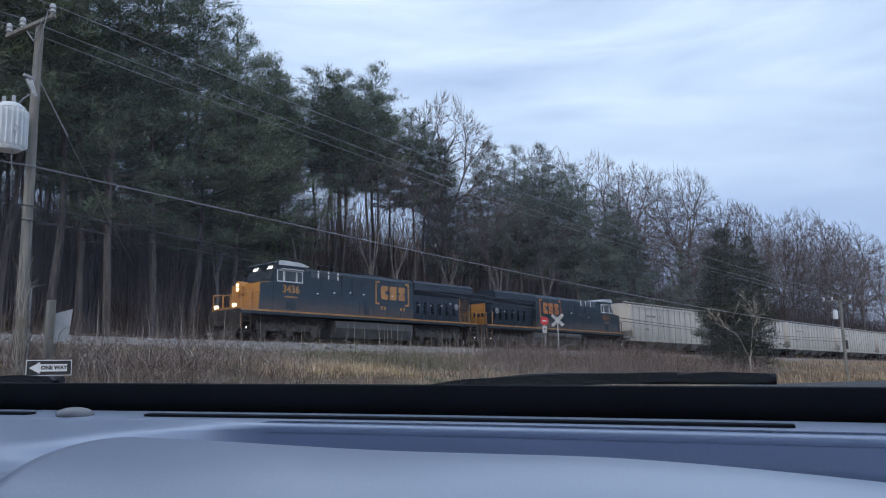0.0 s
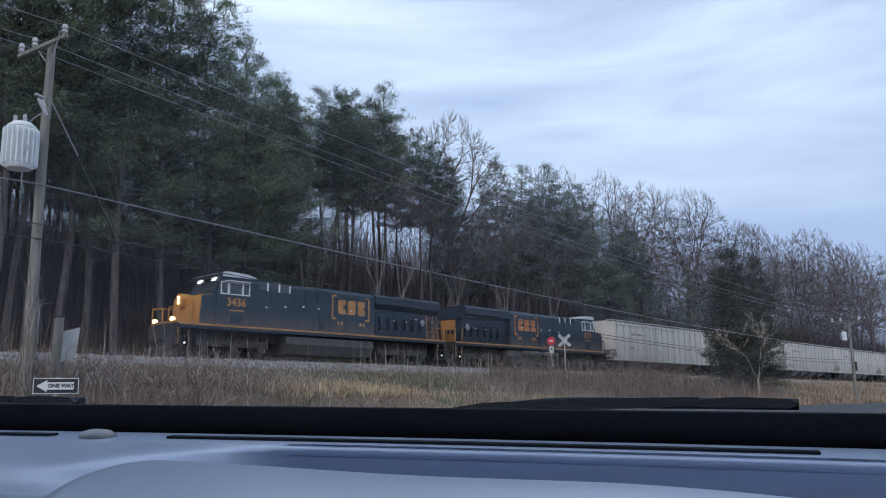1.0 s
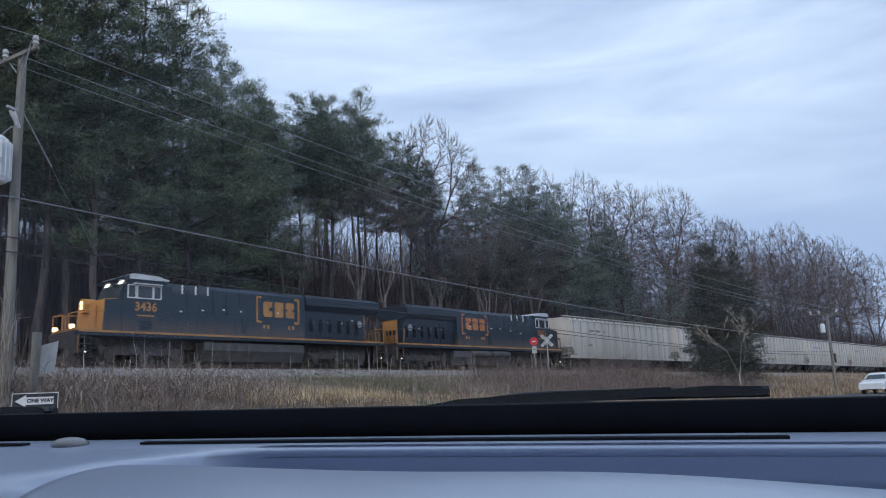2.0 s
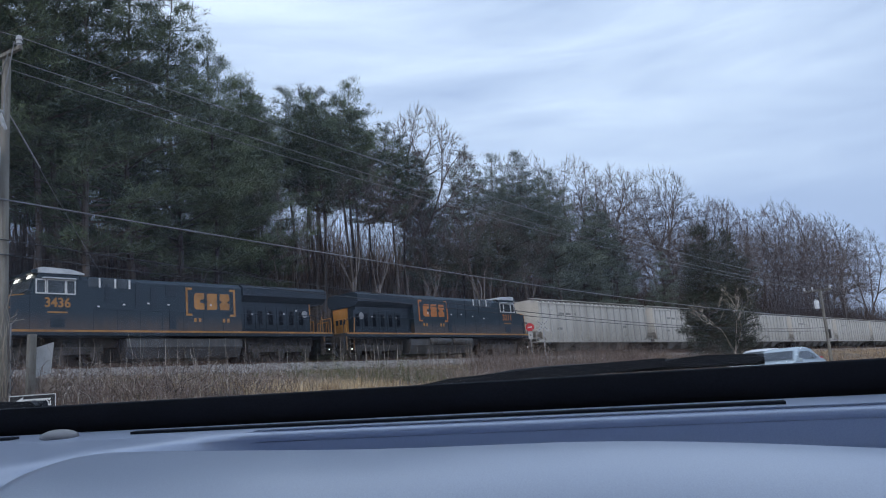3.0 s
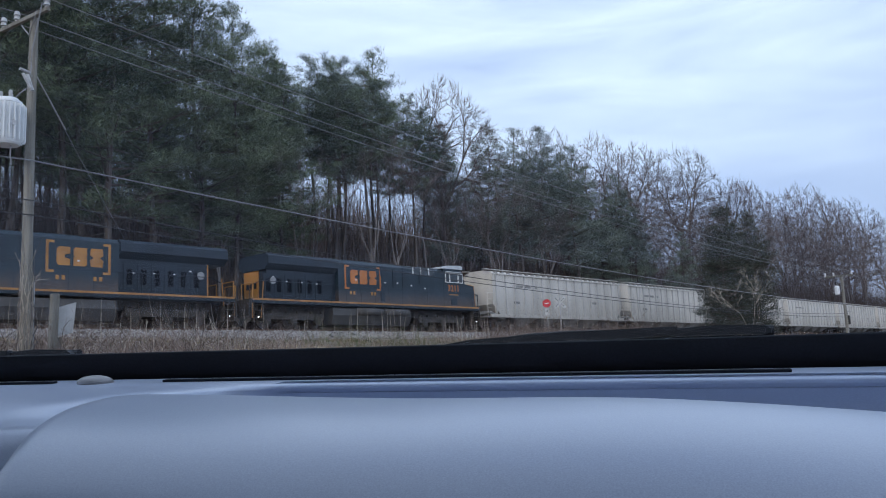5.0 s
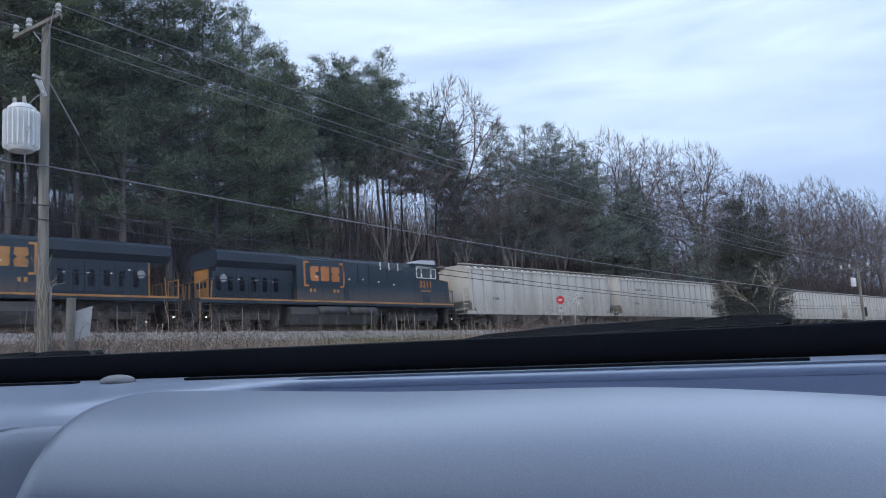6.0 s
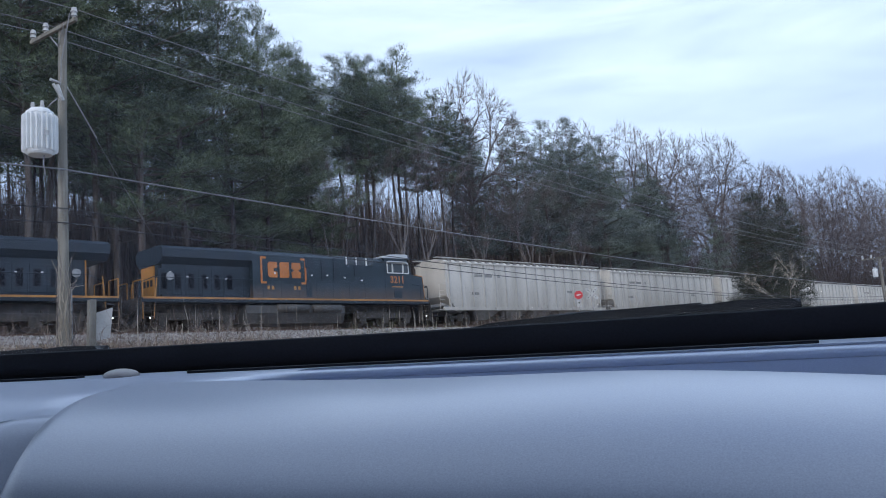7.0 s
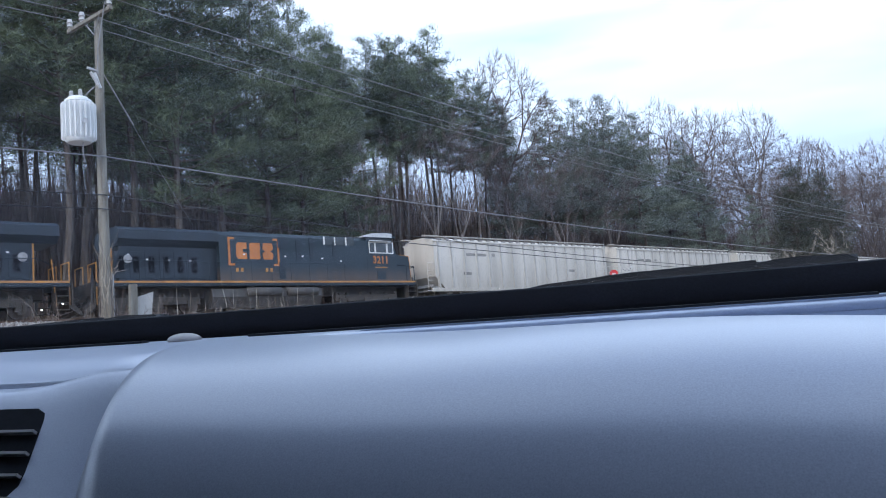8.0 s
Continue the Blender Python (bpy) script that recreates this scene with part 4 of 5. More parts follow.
# ---- passing cars: x from the front bumper back, near side at -y ----
def road_car(name, label, category, paint, length, height, profile, glass, suv):
    c = thing(name, label, category)
    w = 0.9
    prof = [(x * length, z * height) for x, z in profile]
    bm = bmesh.new()
    secs = []
    for y in (-1.0, -0.93, -0.6, 0.6, 0.93, 1.0):
        row = []
        for x, z in prof:
            tall = max(0.0, z / height - 0.55) / 0.45
            yy = y * w * (1 - 0.22 * tall)
            zz = z - (0.03 if abs(y) > 0.95 else 0.0) - (0.02 if abs(y) > 0.9 else 0)
            row.append(bm.verts.new((x, yy, zz)))
        secs.append(row)
    for a, b in zip(secs, secs[1:]):
        for i in range(len(a)):
            j = (i + 1) % len(a)
            bm.faces.new((a[i], a[j], b[j], b[i]))
    bm.faces.new(secs[0])
    bm.faces.new(secs[-1][::-1])
    bmesh.ops.recalc_face_normals(bm, faces=bm.faces)
    part("body", bm, paint, c, shade=False)
    gp = [(x * length, z * height) for x, z in glass]
    for side in (-1, 1):
        def edge(x, z, out):
            tall = max(0.0, z / height - 0.55) / 0.45
            return (x, side * (w * (1 - 0.22 * tall) + out), z)
        zlow = min(p[1] for p in gp)
        for a, b, z1a, z1b in glass_panes(gp):
            bm = bmesh.new()
            bm.faces.new([bm.verts.new(edge(x, z, 0.006)) for x, z in ((a, zlow), (b, zlow), (b, z1b), (a, z1a))])
            g = part("side_window", bm, M_GLASS_D, c, "dark side window")
            md = g.modifiers.new("thickness", "SOLIDIFY")
            md.thickness = 0.004
    # windscreen and rear screen
    for a, b in ((profile[3 if suv else 2], profile[4 if suv else 3]), (profile[-4], profile[-3])):
        (xa, za), (xb, zb) = ((p[0] * length, p[1] * height) for p in (a, b))
        dx, dz = xb - xa, zb - za
        L = math.hypot(dx, dz)
        nx, nz = -dz / L, dx / L
        bm = bmesh.new()
        v = []
        for f, yy in ((0.06, -0.82), (0.06, 0.82), (0.9, 0.66), (0.9, -0.66)):
            v.append(bm.verts.new((xa + dx * f + nx * 0.012, yy * w, za + dz * f + nz * 0.012)))
        bm.faces.new(v)
        g = part("screen", bm, M_GLASS_D, c, "dark sloping screen")
        md = g.modifiers.new("thickness", "SOLIDIFY")
        md.thickness = 0.006
    for x in (0.19 * length, 0.8 * length):
        for y in (-w + 0.1, w - 0.1):
            wl_ = part("wheel", tube(bmesh.new(), (x, y - 0.11, 0.33), (x, y + 0.11, 0.33), 0.33, 0.33, 20), M_TYRE, c)
            part("rim", tube(bmesh.new(), (x, y - 0.115, 0.33), (x, y + 0.115, 0.33), 0.2, 0.2, 14), M_GALV, wl_)
    for y in (-0.78, 0.58):
        part("headlight", boxed(0.02, 0.14, y, y + 0.2, 0.62, 0.74, 0.02), M_BOARD, c, "lit headlight")
        part("tail_light", boxed(length - 0.1, length + 0.005, y, y + 0.2, 0.85, 1.05, 0.02), M_RED, c)
    for y in (-1.02, 0.9):
        part("door_mirror", boxed(0.3 * length, 0.3 * length + 0.12, y, y + 0.14, 0.58 * height, 0.58 * height + 0.14, 0.03), paint, c)
    return c


def glass_panes(gp):
    (x0, z0), (x1, z1), (x2, z2), (x3, z3) = gp     # lower front, upper front, upper rear, lower rear
    cuts = [x0, x1, x0 + (x3 - x0) * 0.42, x0 + (x3 - x0) * 0.72, x2, x3]
    cuts = sorted(set(cuts))
    def top(x):
        if x < x1:
            return z0 + (z1 - z0) * (x - x0) / (x1 - x0)
        if x > x2:
            return z3 + (z2 - z3) * (x3 - x) / (x3 - x2)
        return z1 + (z2 - z1) * (x - x1) / (x2 - x1)
    out = []
    for a, b in zip(cuts, cuts[1:]):
        if b - a > 0.05:
            out.append((a + 0.02, b - 0.02, max(top(a + 0.02), z0 + 0.01), max(top(b - 0.02), z0 + 0.01)))
    return out


CARS = []


def build_cars():
    suv = [(0.0, 0.22), (0.0, 0.48), (0.05, 0.56), (0.27, 0.66), (0.40, 0.92), (0.47, 0.975), (0.58, 1.0), (0.74, 0.985), (0.86, 0.93), (0.965, 0.68), (1.0, 0.5), (1.0, 0.22)]
    a = road_car("suv", "white sport utility vehicle driving along the highway", "car", M_CARW, 4.9, 1.6, suv, [(0.35, 0.66), (0.455, 0.88), (0.80, 0.87), (0.90, 0.68)], True)
    sed = [(0.0, 0.2), (0.0, 0.5), (0.25, 0.64), (0.40, 0.91), (0.46, 0.97), (0.55, 1.0), (0.64, 0.995), (0.73, 0.95), (0.9, 0.7), (1.0, 0.62), (1.0, 0.2)]
    b = road_car("sedan", "silver-blue saloon car driving along the highway", "car", M_CARS, 4.95, 1.5, sed, [(0.32, 0.66), (0.44, 0.87), (0.67, 0.87), (0.82, 0.68)], False)
    CARS.append((a, 17.7, 9.35 + 4.5 * 23.8, 23.8))
    CARS.append((b, 12.3, 10.4 + 3.8 * 28.5, 28.5))
    for ob, n, s, v in CARS:
        ob.matrix_basis = spot(s, n, ground_z(0, n) + 0.02)


def move_cars():
    for ob, n, s, v in CARS:
        walk(ob, [(t, spot(s - v * t, n, ground_z(0, n) + 0.02)) for t in (0.0, 2.0, 4.0, 6.0, 8.0)])

# ---- the car that the camera sits in: its own frame turned to the road, x to the right, y ahead, z from the eye ----
CAR = pose(0, 0, 1.2, 0, 1.6, -15.0)


def skin(name, xs, prof, material, parent, label="", thick=0.012):
    """A moulded panel: prof(x) gives its cross-section as (y, z) pairs, all the same count."""
    bm = bmesh.new()
    rows = [[bm.verts.new((x, *p) if len(p) == 2 else p) for p in prof(x)] for x in xs]
    for a, b in zip(rows, rows[1:]):
        for i in range(len(a) - 1):
            bm.faces.new((a[i], a[i + 1], b[i + 1], b[i]))
    bmesh.ops.recalc_face_normals(bm, faces=bm.faces)
    up = sum(f.normal.z for f in bm.faces)
    if up < 0:
        bmesh.ops.reverse_faces(bm, faces=bm.faces)
    ob = part(name, bm, material, parent, label, True)
    md = ob.modifiers.new("thickness", "SOLIDIFY")
    md.thickness, md.offset = thick, -1
    return ob


def bow(x):
    """How far the dash's rear edge bows towards the seats away from the car's middle."""
    return 0.10 * min(x + 0.38, 0.8) ** 2 if x > -1.18 else 0.064


def curve_points(pts, k=6):
    """A smooth curve through points (Catmull-Rom)."""
    out = []
    p = [pts[0]] + list(pts) + [pts[-1]]
    for i in range(1, len(p) - 2):
        for j in range(k):
            t = j / k
            out.append(tuple(0.5 * (2 * p[i][c] + (p[i + 1][c] - p[i - 1][c]) * t + (2 * p[i - 1][c] - 5 * p[i][c] + 4 * p[i + 1][c] - p[i + 2][c]) * t * t +
                                    (3 * p[i][c] - p[i - 1][c] - 3 * p[i + 1][c] + p[i + 2][c]) * t ** 3) for c in (0, 1)))
    out.append(pts[-1])
    return out


def build_car_interior():
    d = thing("dashboard", "grey moulded car dashboard, tinted with sky blue, with a swelling passenger panel", "dashboard", CAR)
    xs = [-1.6 + 2.0 * i / 60 for i in range(61)]

    def top(x):
        b, k, g = bow(x), smooth(0.47, 0.64, -x), smooth(0.56, 0.68, -x)
        deep = [(1.075 - b, -0.052), (1.06 - b, -0.042), (1.0 - b, -0.044), (0.95 - b, -0.0475), (0.93 - b, -0.0505), (0.929 - b, -0.056), (0.938 - b, -0.062), (0.955 - b, -0.085), (0.95 - b, -0.11), (0.637, -0.115)]
        flat = [(1.075 - b, -0.052), (1.06 - b, -0.042), (1.0 - b, -0.044), (0.95 - b, -0.0475), (0.93 - b, -0.0495), (0.85 - b, -0.054), (0.80 - b, -0.058), (0.73, -0.064), (0.68, -0.069 - 0.010 * g), (0.637, -0.073 - 0.015 * g)]
        return curve_points([(p[0] + (q[0] - p[0]) * k, p[1] + (q[1] - p[1]) * k) for p, q in zip(deep, flat)])

    skin("dash_top", xs, top, M_DASH, d, "grey vinyl dash top, tinted with the blue of mirrored sky")
    # the swelling panel before the passenger seat
    hood = [(0.80, -0.095), (0.785, -0.078), (0.75, -0.066), (0.68, -0.064), (0.62, -0.0675), (0.565, -0.0745), (0.515, -0.087), (0.475, -0.107), (0.44, -0.14), (0.415, -0.20), (0.41, -0.31), (0.41, -0.45)]

    def swell(u):
        pts = []
        for y, z in curve_points(hood, 4):
            edge = -0.475 - (y - 0.38) * 0.33 - 0.025 * math.sin(math.pi * min(max((y - 0.36) / 0.38, 0), 1))
            left = edge - 0.04
            x = left + (0.40 - left) * u ** 1.6
            k = smooth(left, edge + 0.07, x)
            pts.append((x, y - 0.02 * (1 - k), z - 0.34 * (1 - k) - 0.03 * smooth(-0.1, 0.45, x) + 0.003 + 0.007 * smooth(0.2, 0.55, -x)))
        return pts

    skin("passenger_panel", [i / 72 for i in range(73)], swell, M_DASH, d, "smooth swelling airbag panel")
    # centre stack: a flat top, a shadow gap, a lip and the vent below it
    def console(x):
        g = 0.015 * (1 - smooth(0.56, 0.68, -x))
        pts = [(0.626, -0.13), (0.624, -0.097), (0.616, -0.0925), (0.602, -0.0935), (0.585, -0.10), (0.5565, -0.141), (0.528, -0.182), (0.4425, -0.305), (0.43, -0.5)]
        return curve_points([(y, z + g) for y, z in pts], 4)

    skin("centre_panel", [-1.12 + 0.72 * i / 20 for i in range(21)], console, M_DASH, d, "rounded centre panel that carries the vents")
    vent = part("air_vent", prism([(-1.05, -0.012), (-0.632, -0.016), (-0.622, -0.021), (-0.619, -0.028), (-0.606, -0.10), (-0.58, -0.24), (-1.05, -0.24)], -0.005, 0.03), M_FRIT, d, "black air vent with thin slats")
    vent.matrix_basis = pose(0, 0.585, -0.10, -35, 0, 0)
    for k in range(8):
        part("vent_slat", boxed(-1.05, -0.618 + 0.0037 * k, -0.011, -0.0055, -0.0435 - k * 0.0213, -0.041 - k * 0.0213), M_SENSOR, vent)
    # defroster slots and the sun sensor
    for a, b in ((-0.66, 0.125), (-1.1, -0.83)):
        pts = [a + (b - a) * i / 24 for i in range(25)]
        bm = bmesh.new()
        lo = [bm.verts.new((x, 0.972 - bow(x), -0.0425)) for x in pts]
        hi = [bm.verts.new((x, 0.988 - bow(x), -0.0415)) for x in pts]
        for i in range(24):
            bm.faces.new((lo[i], lo[i + 1], hi[i + 1], hi[i]))
        s = part("defroster_slot", bm, M_FRIT, d, "thin black defroster slot")
        md = s.modifiers.new("thickness", "SOLIDIFY")
        md.thickness = 0.003
    bm = bmesh.new()
    bmesh.ops.create_uvsphere(bm, u_segments=24, v_segments=12, radius=1.0, matrix=pose(-0.762, 0.975 - bow(-0.76), -0.044) @ Matrix.Diagonal((0.024, 0.024, 0.0095, 1)))
    part("sun_sensor", bm, M_SENSOR, d, "small domed sun sensor", True)
    # black cowl band along the foot of the windscreen
    def band(x):
        b = bow(x)
        return [(1.085 - b, -0.05), (1.075 - b, -0.03), (1.055 - b, -0.003)]
    w = thing("windscreen_cowl", "black cowl band along the windscreen's foot", "cowl", CAR)
    skin("cowl_band", xs, band, M_FRIT, w, thick=0.004)
    part("cowl_panel", boxed(-1.6, 0.42, 1.10, 1.32, -0.075, -0.055, 0.005), M_FRIT, w)
    # wipers lying outside the glass
    for sx, x0, x1, lab in ((1, -0.42, 0.13, 0), (1, -1.35, -0.925, 1)):
        wp = thing("windscreen_wiper", "black windscreen wiper parked along the cowl", "wiper", CAR, "windscreen wipers")
        n = 14
        low = -0.006 * lab
        pts = [(x0 + (x1 - x0) * i / n, 1.13, low - 0.022 + 0.028 * smooth(0, 0.5, i / n)) for i in range(n + 1)]
        part("wiper_blade", sweep(pts, 0.0075, 8), M_RUBBER, wp, "black rubber blade")
        xe = x1 - 0.12
        clip = ((xe - 0.02, 0.001), (x1 - 0.012, 0.001), (x1 - 0.002, 0.006), (x1 - 0.012, 0.0125), (xe + 0.05, 0.0145), (xe + 0.02, 0.013), (xe - 0.02, 0.006))
        part("blade_clip", prism([(u, v + low) for u, v in clip], 1.112, 1.135), M_RUBBER, wp)
        bm = prism([(u, v + low) for u, v in ((xe - 0.28, -0.012), (xe, 0.003), (xe, 0.014), (xe - 0.14, 0.011), (xe - 0.28, 0.004), (x0, -0.02), (x0, -0.035))], 1.105, 1.118)
        part("wiper_arm", bm, M_RUBBER, wp)
    # plain unseen shell round the seats: roof, flanks, back and floor
    sh = thing("car_shell", "plain dark car cabin shell around the seats", "car body", CAR)
    part("roof_lining", boxed(-1.6, 0.42, -1.6, 0.40, 0.36, 0.40, 0.015), M_LINER, sh)
    part("floor_pan", boxed(-1.6, 0.42, -1.6, 1.0, -0.98, -0.93), M_LINER, sh)
    part("rear_wall", boxed(-1.6, 0.42, -1.64, -1.6, -0.93, 0.36), M_LINER, sh)
    for x in (-1.64, 0.42):
        part("door_panel", boxed(x, x + 0.04, -1.64, 1.05, -0.93, -0.09, 0.01), M_LINER, sh)
        bm = tubes([((x + 0.02, 1.05, -0.1), (x + 0.02, 0.39, 0.38))], 0.035, 8)
        part("windscreen_pillar", bm, M_LINER, sh)
        part("roof_rail", boxed(x, x + 0.04, -1.6, 0.40, 0.30, 0.40, 0.01), M_LINER, sh)
        # full-height wall added out of view to keep side light off the dash
        part("quarter_panel", boxed(x, x + 0.04, -1.6, -0.15, -0.09, 0.36, 0.01), M_LINER, sh)
    def pane(x):
        b = bow(x)
        return [(1.052 - b + (0.40 - 1.052 + b) * k / 6, 0.0 + 0.362 * k / 6 + 0.02 * math.sin(math.pi * k / 6)) for k in range(7)]
    skin("windscreen", xs, pane, M_SCREEN, sh, "clear windscreen that faintly mirrors the dash", 0.004)
    part("firewall", boxed(-1.6, 0.42, 1.0, 1.04, -0.93, -0.13), M_LINER, sh)

# ---- trees ----
def limb(verts, faces, a, b, r0, r1, sides=5):
    d = (b - a).normalized()
    u = d.cross(Vector((0.3, 0.9, 0.2))).normalized()
    v = d.cross(u)
    k = len(verts)
    for p, r in ((a, r0), (b, r1)):
        for i in range(sides):
            c, s = math.cos(6.2832 * i / sides), math.sin(6.2832 * i / sides)
            verts.append(p + u * (c * r) + v * (s * r))
    for i in range(sides):
        j = (i + 1) % sides
        faces.append((k + i, k + j, k + sides + j, k + sides + i))


def tuft(verts, faces, p, out, size, rnd, count=25):
    """A brush of needles that fans out and up from a shoot."""
    for _ in range(count):
        d = Vector((rnd.gauss(0, 0.8), rnd.gauss(0, 0.8), rnd.gauss(0.35, 0.6)))
        d = (d.normalized() + out * 0.35).normalized()
        w = d.cross(out * 0.6 + Vector((rnd.gauss(0, 0.6), rnd.gauss(0, 0.6), rnd.gauss(0.8, 0.6)))).normalized() * size * rnd.uniform(0.026, 0.046)
        k = len(verts)
        q = p + Vector((rnd.gauss(0, 0.42), rnd.gauss(0, 0.42), rnd.gauss(0, 0.22))) * size
        e = q + d * size * rnd.uniform(0.5, 1.0)
        verts += [q - w, q + w, e]
        faces.append((k, k + 1, k + 2))


def conifer(name, seed, H, crown0, reach, whorls, mat, label, per=6, size=0.5, taper=0.8, droop=0.0, trunk_r=0.22, m=None, fill=1.0):
    """A straight trunk, dead stubs, and tiers of boughs that carry flat, ragged sprays of needles."""
    rnd = random.Random(seed)
    t = thing(name, label, "tree", m)
    tv, tf, cv, cf = [], [], [], []
    pts = [Vector((0.22 * math.sin(k * 0.9 + seed), 0.22 * math.cos(k * 0.7 + seed * 2), H * k / 10)) - Vector((0.22 * math.sin(seed), 0.22 * math.cos(seed * 2), 0)) for k in range(11)]
    pts[0].z = -0.6
    for k in range(10):
        limb(tv, tf, pts[k], pts[k + 1], trunk_r * (1 - k / 10.5), trunk_r * (1 - (k + 1) / 10.5), 7)

    def stem(z):
        f = min(max(z / H * 10, 0), 9.99)
        return pts[int(f)].lerp(pts[int(f) + 1], f - int(f))
    for _ in range(16):
        z = rnd.uniform(0.2, crown0) * H
        a = rnd.uniform(0, 6.28)
        p = stem(z)
        limb(tv, tf, p, p + Vector((math.cos(a), math.sin(a), rnd.uniform(-0.3, 0.3))) * rnd.uniform(0.6, 2.2), 0.03, 0.01, 3)
    for w in range(whorls):
        f = (w + 0.35 * rnd.random()) / whorls
        shape = (1 - f) ** taper * (0.6 + 0.4 * min(1, f * 5))
        a0 = rnd.uniform(0, 6.2832)
        n_boughs = per if f < 0.8 else max(3, per - 2)
        for b in range(n_boughs):
            a = a0 + 6.2832 * (b + rnd.uniform(-0.3, 0.3)) / n_boughs
            L = max(0.55, reach * shape * rnd.uniform(0.5, 1.2))
            rise = rnd.uniform(0.0, 0.32) - droop * (1 - f) + (0.55 if f > 0.88 else 0.0)
            d = Vector((math.cos(a), math.sin(a), rise)).normalized()
            side = Vector((-math.sin(a), math.cos(a), 0))
            p = stem(H * (crown0 + (1 - crown0) * min(0.99, f + rnd.uniform(-0.3, 0.3) / whorls)))
            limb(tv, tf, p, p + d * L, 0.05 * (1 - f) + 0.018, 0.01, 3)
            n = max(2, int(L / size * 1.5 * fill))
            for i in range(n):
                g = 0.28 + 0.74 * ((i + rnd.random()) / n) ** 0.75
                q = p + d * (L * g) + side * rnd.gauss(0, 0.15) * L + Vector((0, 0, 0.10 * L * g * g + rnd.gauss(0, 0.16)))
                tuft(cv, cf, q, d, size * rnd.uniform(0.75, 1.25), rnd)
    for _ in range(5):
        tuft(cv, cf, pts[10] + Vector((rnd.gauss(0, 0.15), rnd.gauss(0, 0.15), -rnd.uniform(0, 0.9))), Vector((0, 0, 1)), size, rnd)
    raw("trunk", tv, tf, M_BARK, t)
    raw("crown", cv, cf, mat, t)
    return t


def ribbon(verts, faces, a, b, w, rnd):
    d = b - a
    u = d.cross(Vector((rnd.gauss(0, 1), rnd.gauss(0, 1), rnd.gauss(0, 1)))).normalized() * w * 0.5
    k = len(verts)
    verts += [a - u, a + u, b + u * 0.5, b - u * 0.5]
    faces.append((k, k + 1, k + 2, k + 3))


def needle(verts, faces, a, b, w, rnd):
    u = (b - a).cross(Vector((rnd.gauss(0, 1), rnd.gauss(0, 1), rnd.gauss(0, 1)))).normalized() * w * 0.5
    k = len(verts)
    verts += [a - u, a + u, b]
    faces.append((k, k + 1, k + 2))


def bare_tree(seed, H, label, spread=0.5, trunk_r=0.2, m=None, fork=0.3, limbs=5, twigs=1, depth=4, bark=None, fine=None):
    """A leafless tree: a trunk, fanned limbs that split again and again, and sprays of fine twigs that round the crown off."""
    rnd = random.Random(seed)
    t = thing("bare_tree", label, "tree", m)
    tv, tf, cv, cf = [], [], [], []

    def grow(p, d, L, r, lv):
        n = 3 if lv > 1 else 2
        for k in range(n):
            d = (d + Vector((rnd.gauss(0, 0.10), rnd.gauss(0, 0.10), rnd.gauss(0.03, 0.07)))).normalized()
            q = p + d * (L / n)
            r1 = r * 0.85
            if r > 0.04:
                limb(tv, tf, p, q, r, r1, 5)
            else:
                ribbon(cv, cf, p, q, max(r * 2, 0.03), rnd)
            p, r = q, r1
            if lv <= depth - 1:
                for _ in range(1 if rnd.random() < 0.8 else 2):
                    turn(p, d, L * rnd.uniform(0.45, 0.7), r * 0.6, lv - 1, 0.9)
        turn(p, d, L * rnd.uniform(0.6, 0.8), r * 0.75, lv - 1, 0.55)
        turn(p, d, L * rnd.uniform(0.6, 0.8), r * 0.7, lv - 1, 0.7)

    def turn(p, d, L, r, lv, amount):
        w = Vector((rnd.gauss(0, 1), rnd.gauss(0, 1), rnd.gauss(0.1, 0.7)))
        w = (w - d * w.dot(d)).normalized()
        nd = (d + w * rnd.uniform(0.5, 1.0) * amount).normalized()
        if lv < 0:
            for _ in range(twigs):
                e = (nd + Vector((rnd.gauss(0, 0.4), rnd.gauss(0, 0.4), rnd.gauss(0.1, 0.35)))).normalized()
                needle(cv, cf, p, p + e * rnd.uniform(0.4, 0.95), 0.024, rnd)
            return
        grow(p, nd, L, r, lv)
    top = Vector((rnd.gauss(0, 0.3), rnd.gauss(0, 0.3), H * fork))
    limb(tv, tf, Vector((0, 0, -0.6)), top * 0.5, trunk_r * 1.15, trunk_r, 7)
    limb(tv, tf, top * 0.5, top, trunk_r, trunk_r * 0.85, 7)
    for k in range(limbs):
        a = 6.2832 * (k + rnd.random() * 0.6) / limbs
        tilt = spread * (0.15 if k == 0 else rnd.uniform(0.45, 1.15))
        d = Vector((math.cos(a) * math.sin(tilt), math.sin(a) * math.sin(tilt), math.cos(tilt)))
        grow(top * rnd.uniform(0.75, 1.0), d, H * (1 - fork) * (0.42 if k == 0 else rnd.uniform(0.32, 0.4)), trunk_r * rnd.uniform(0.4, 0.6), depth)
    raw("trunk", tv, tf, bark or M_BARE, t)
    raw("crown", cv, cf, fine or M_TWIG, t)
    return t


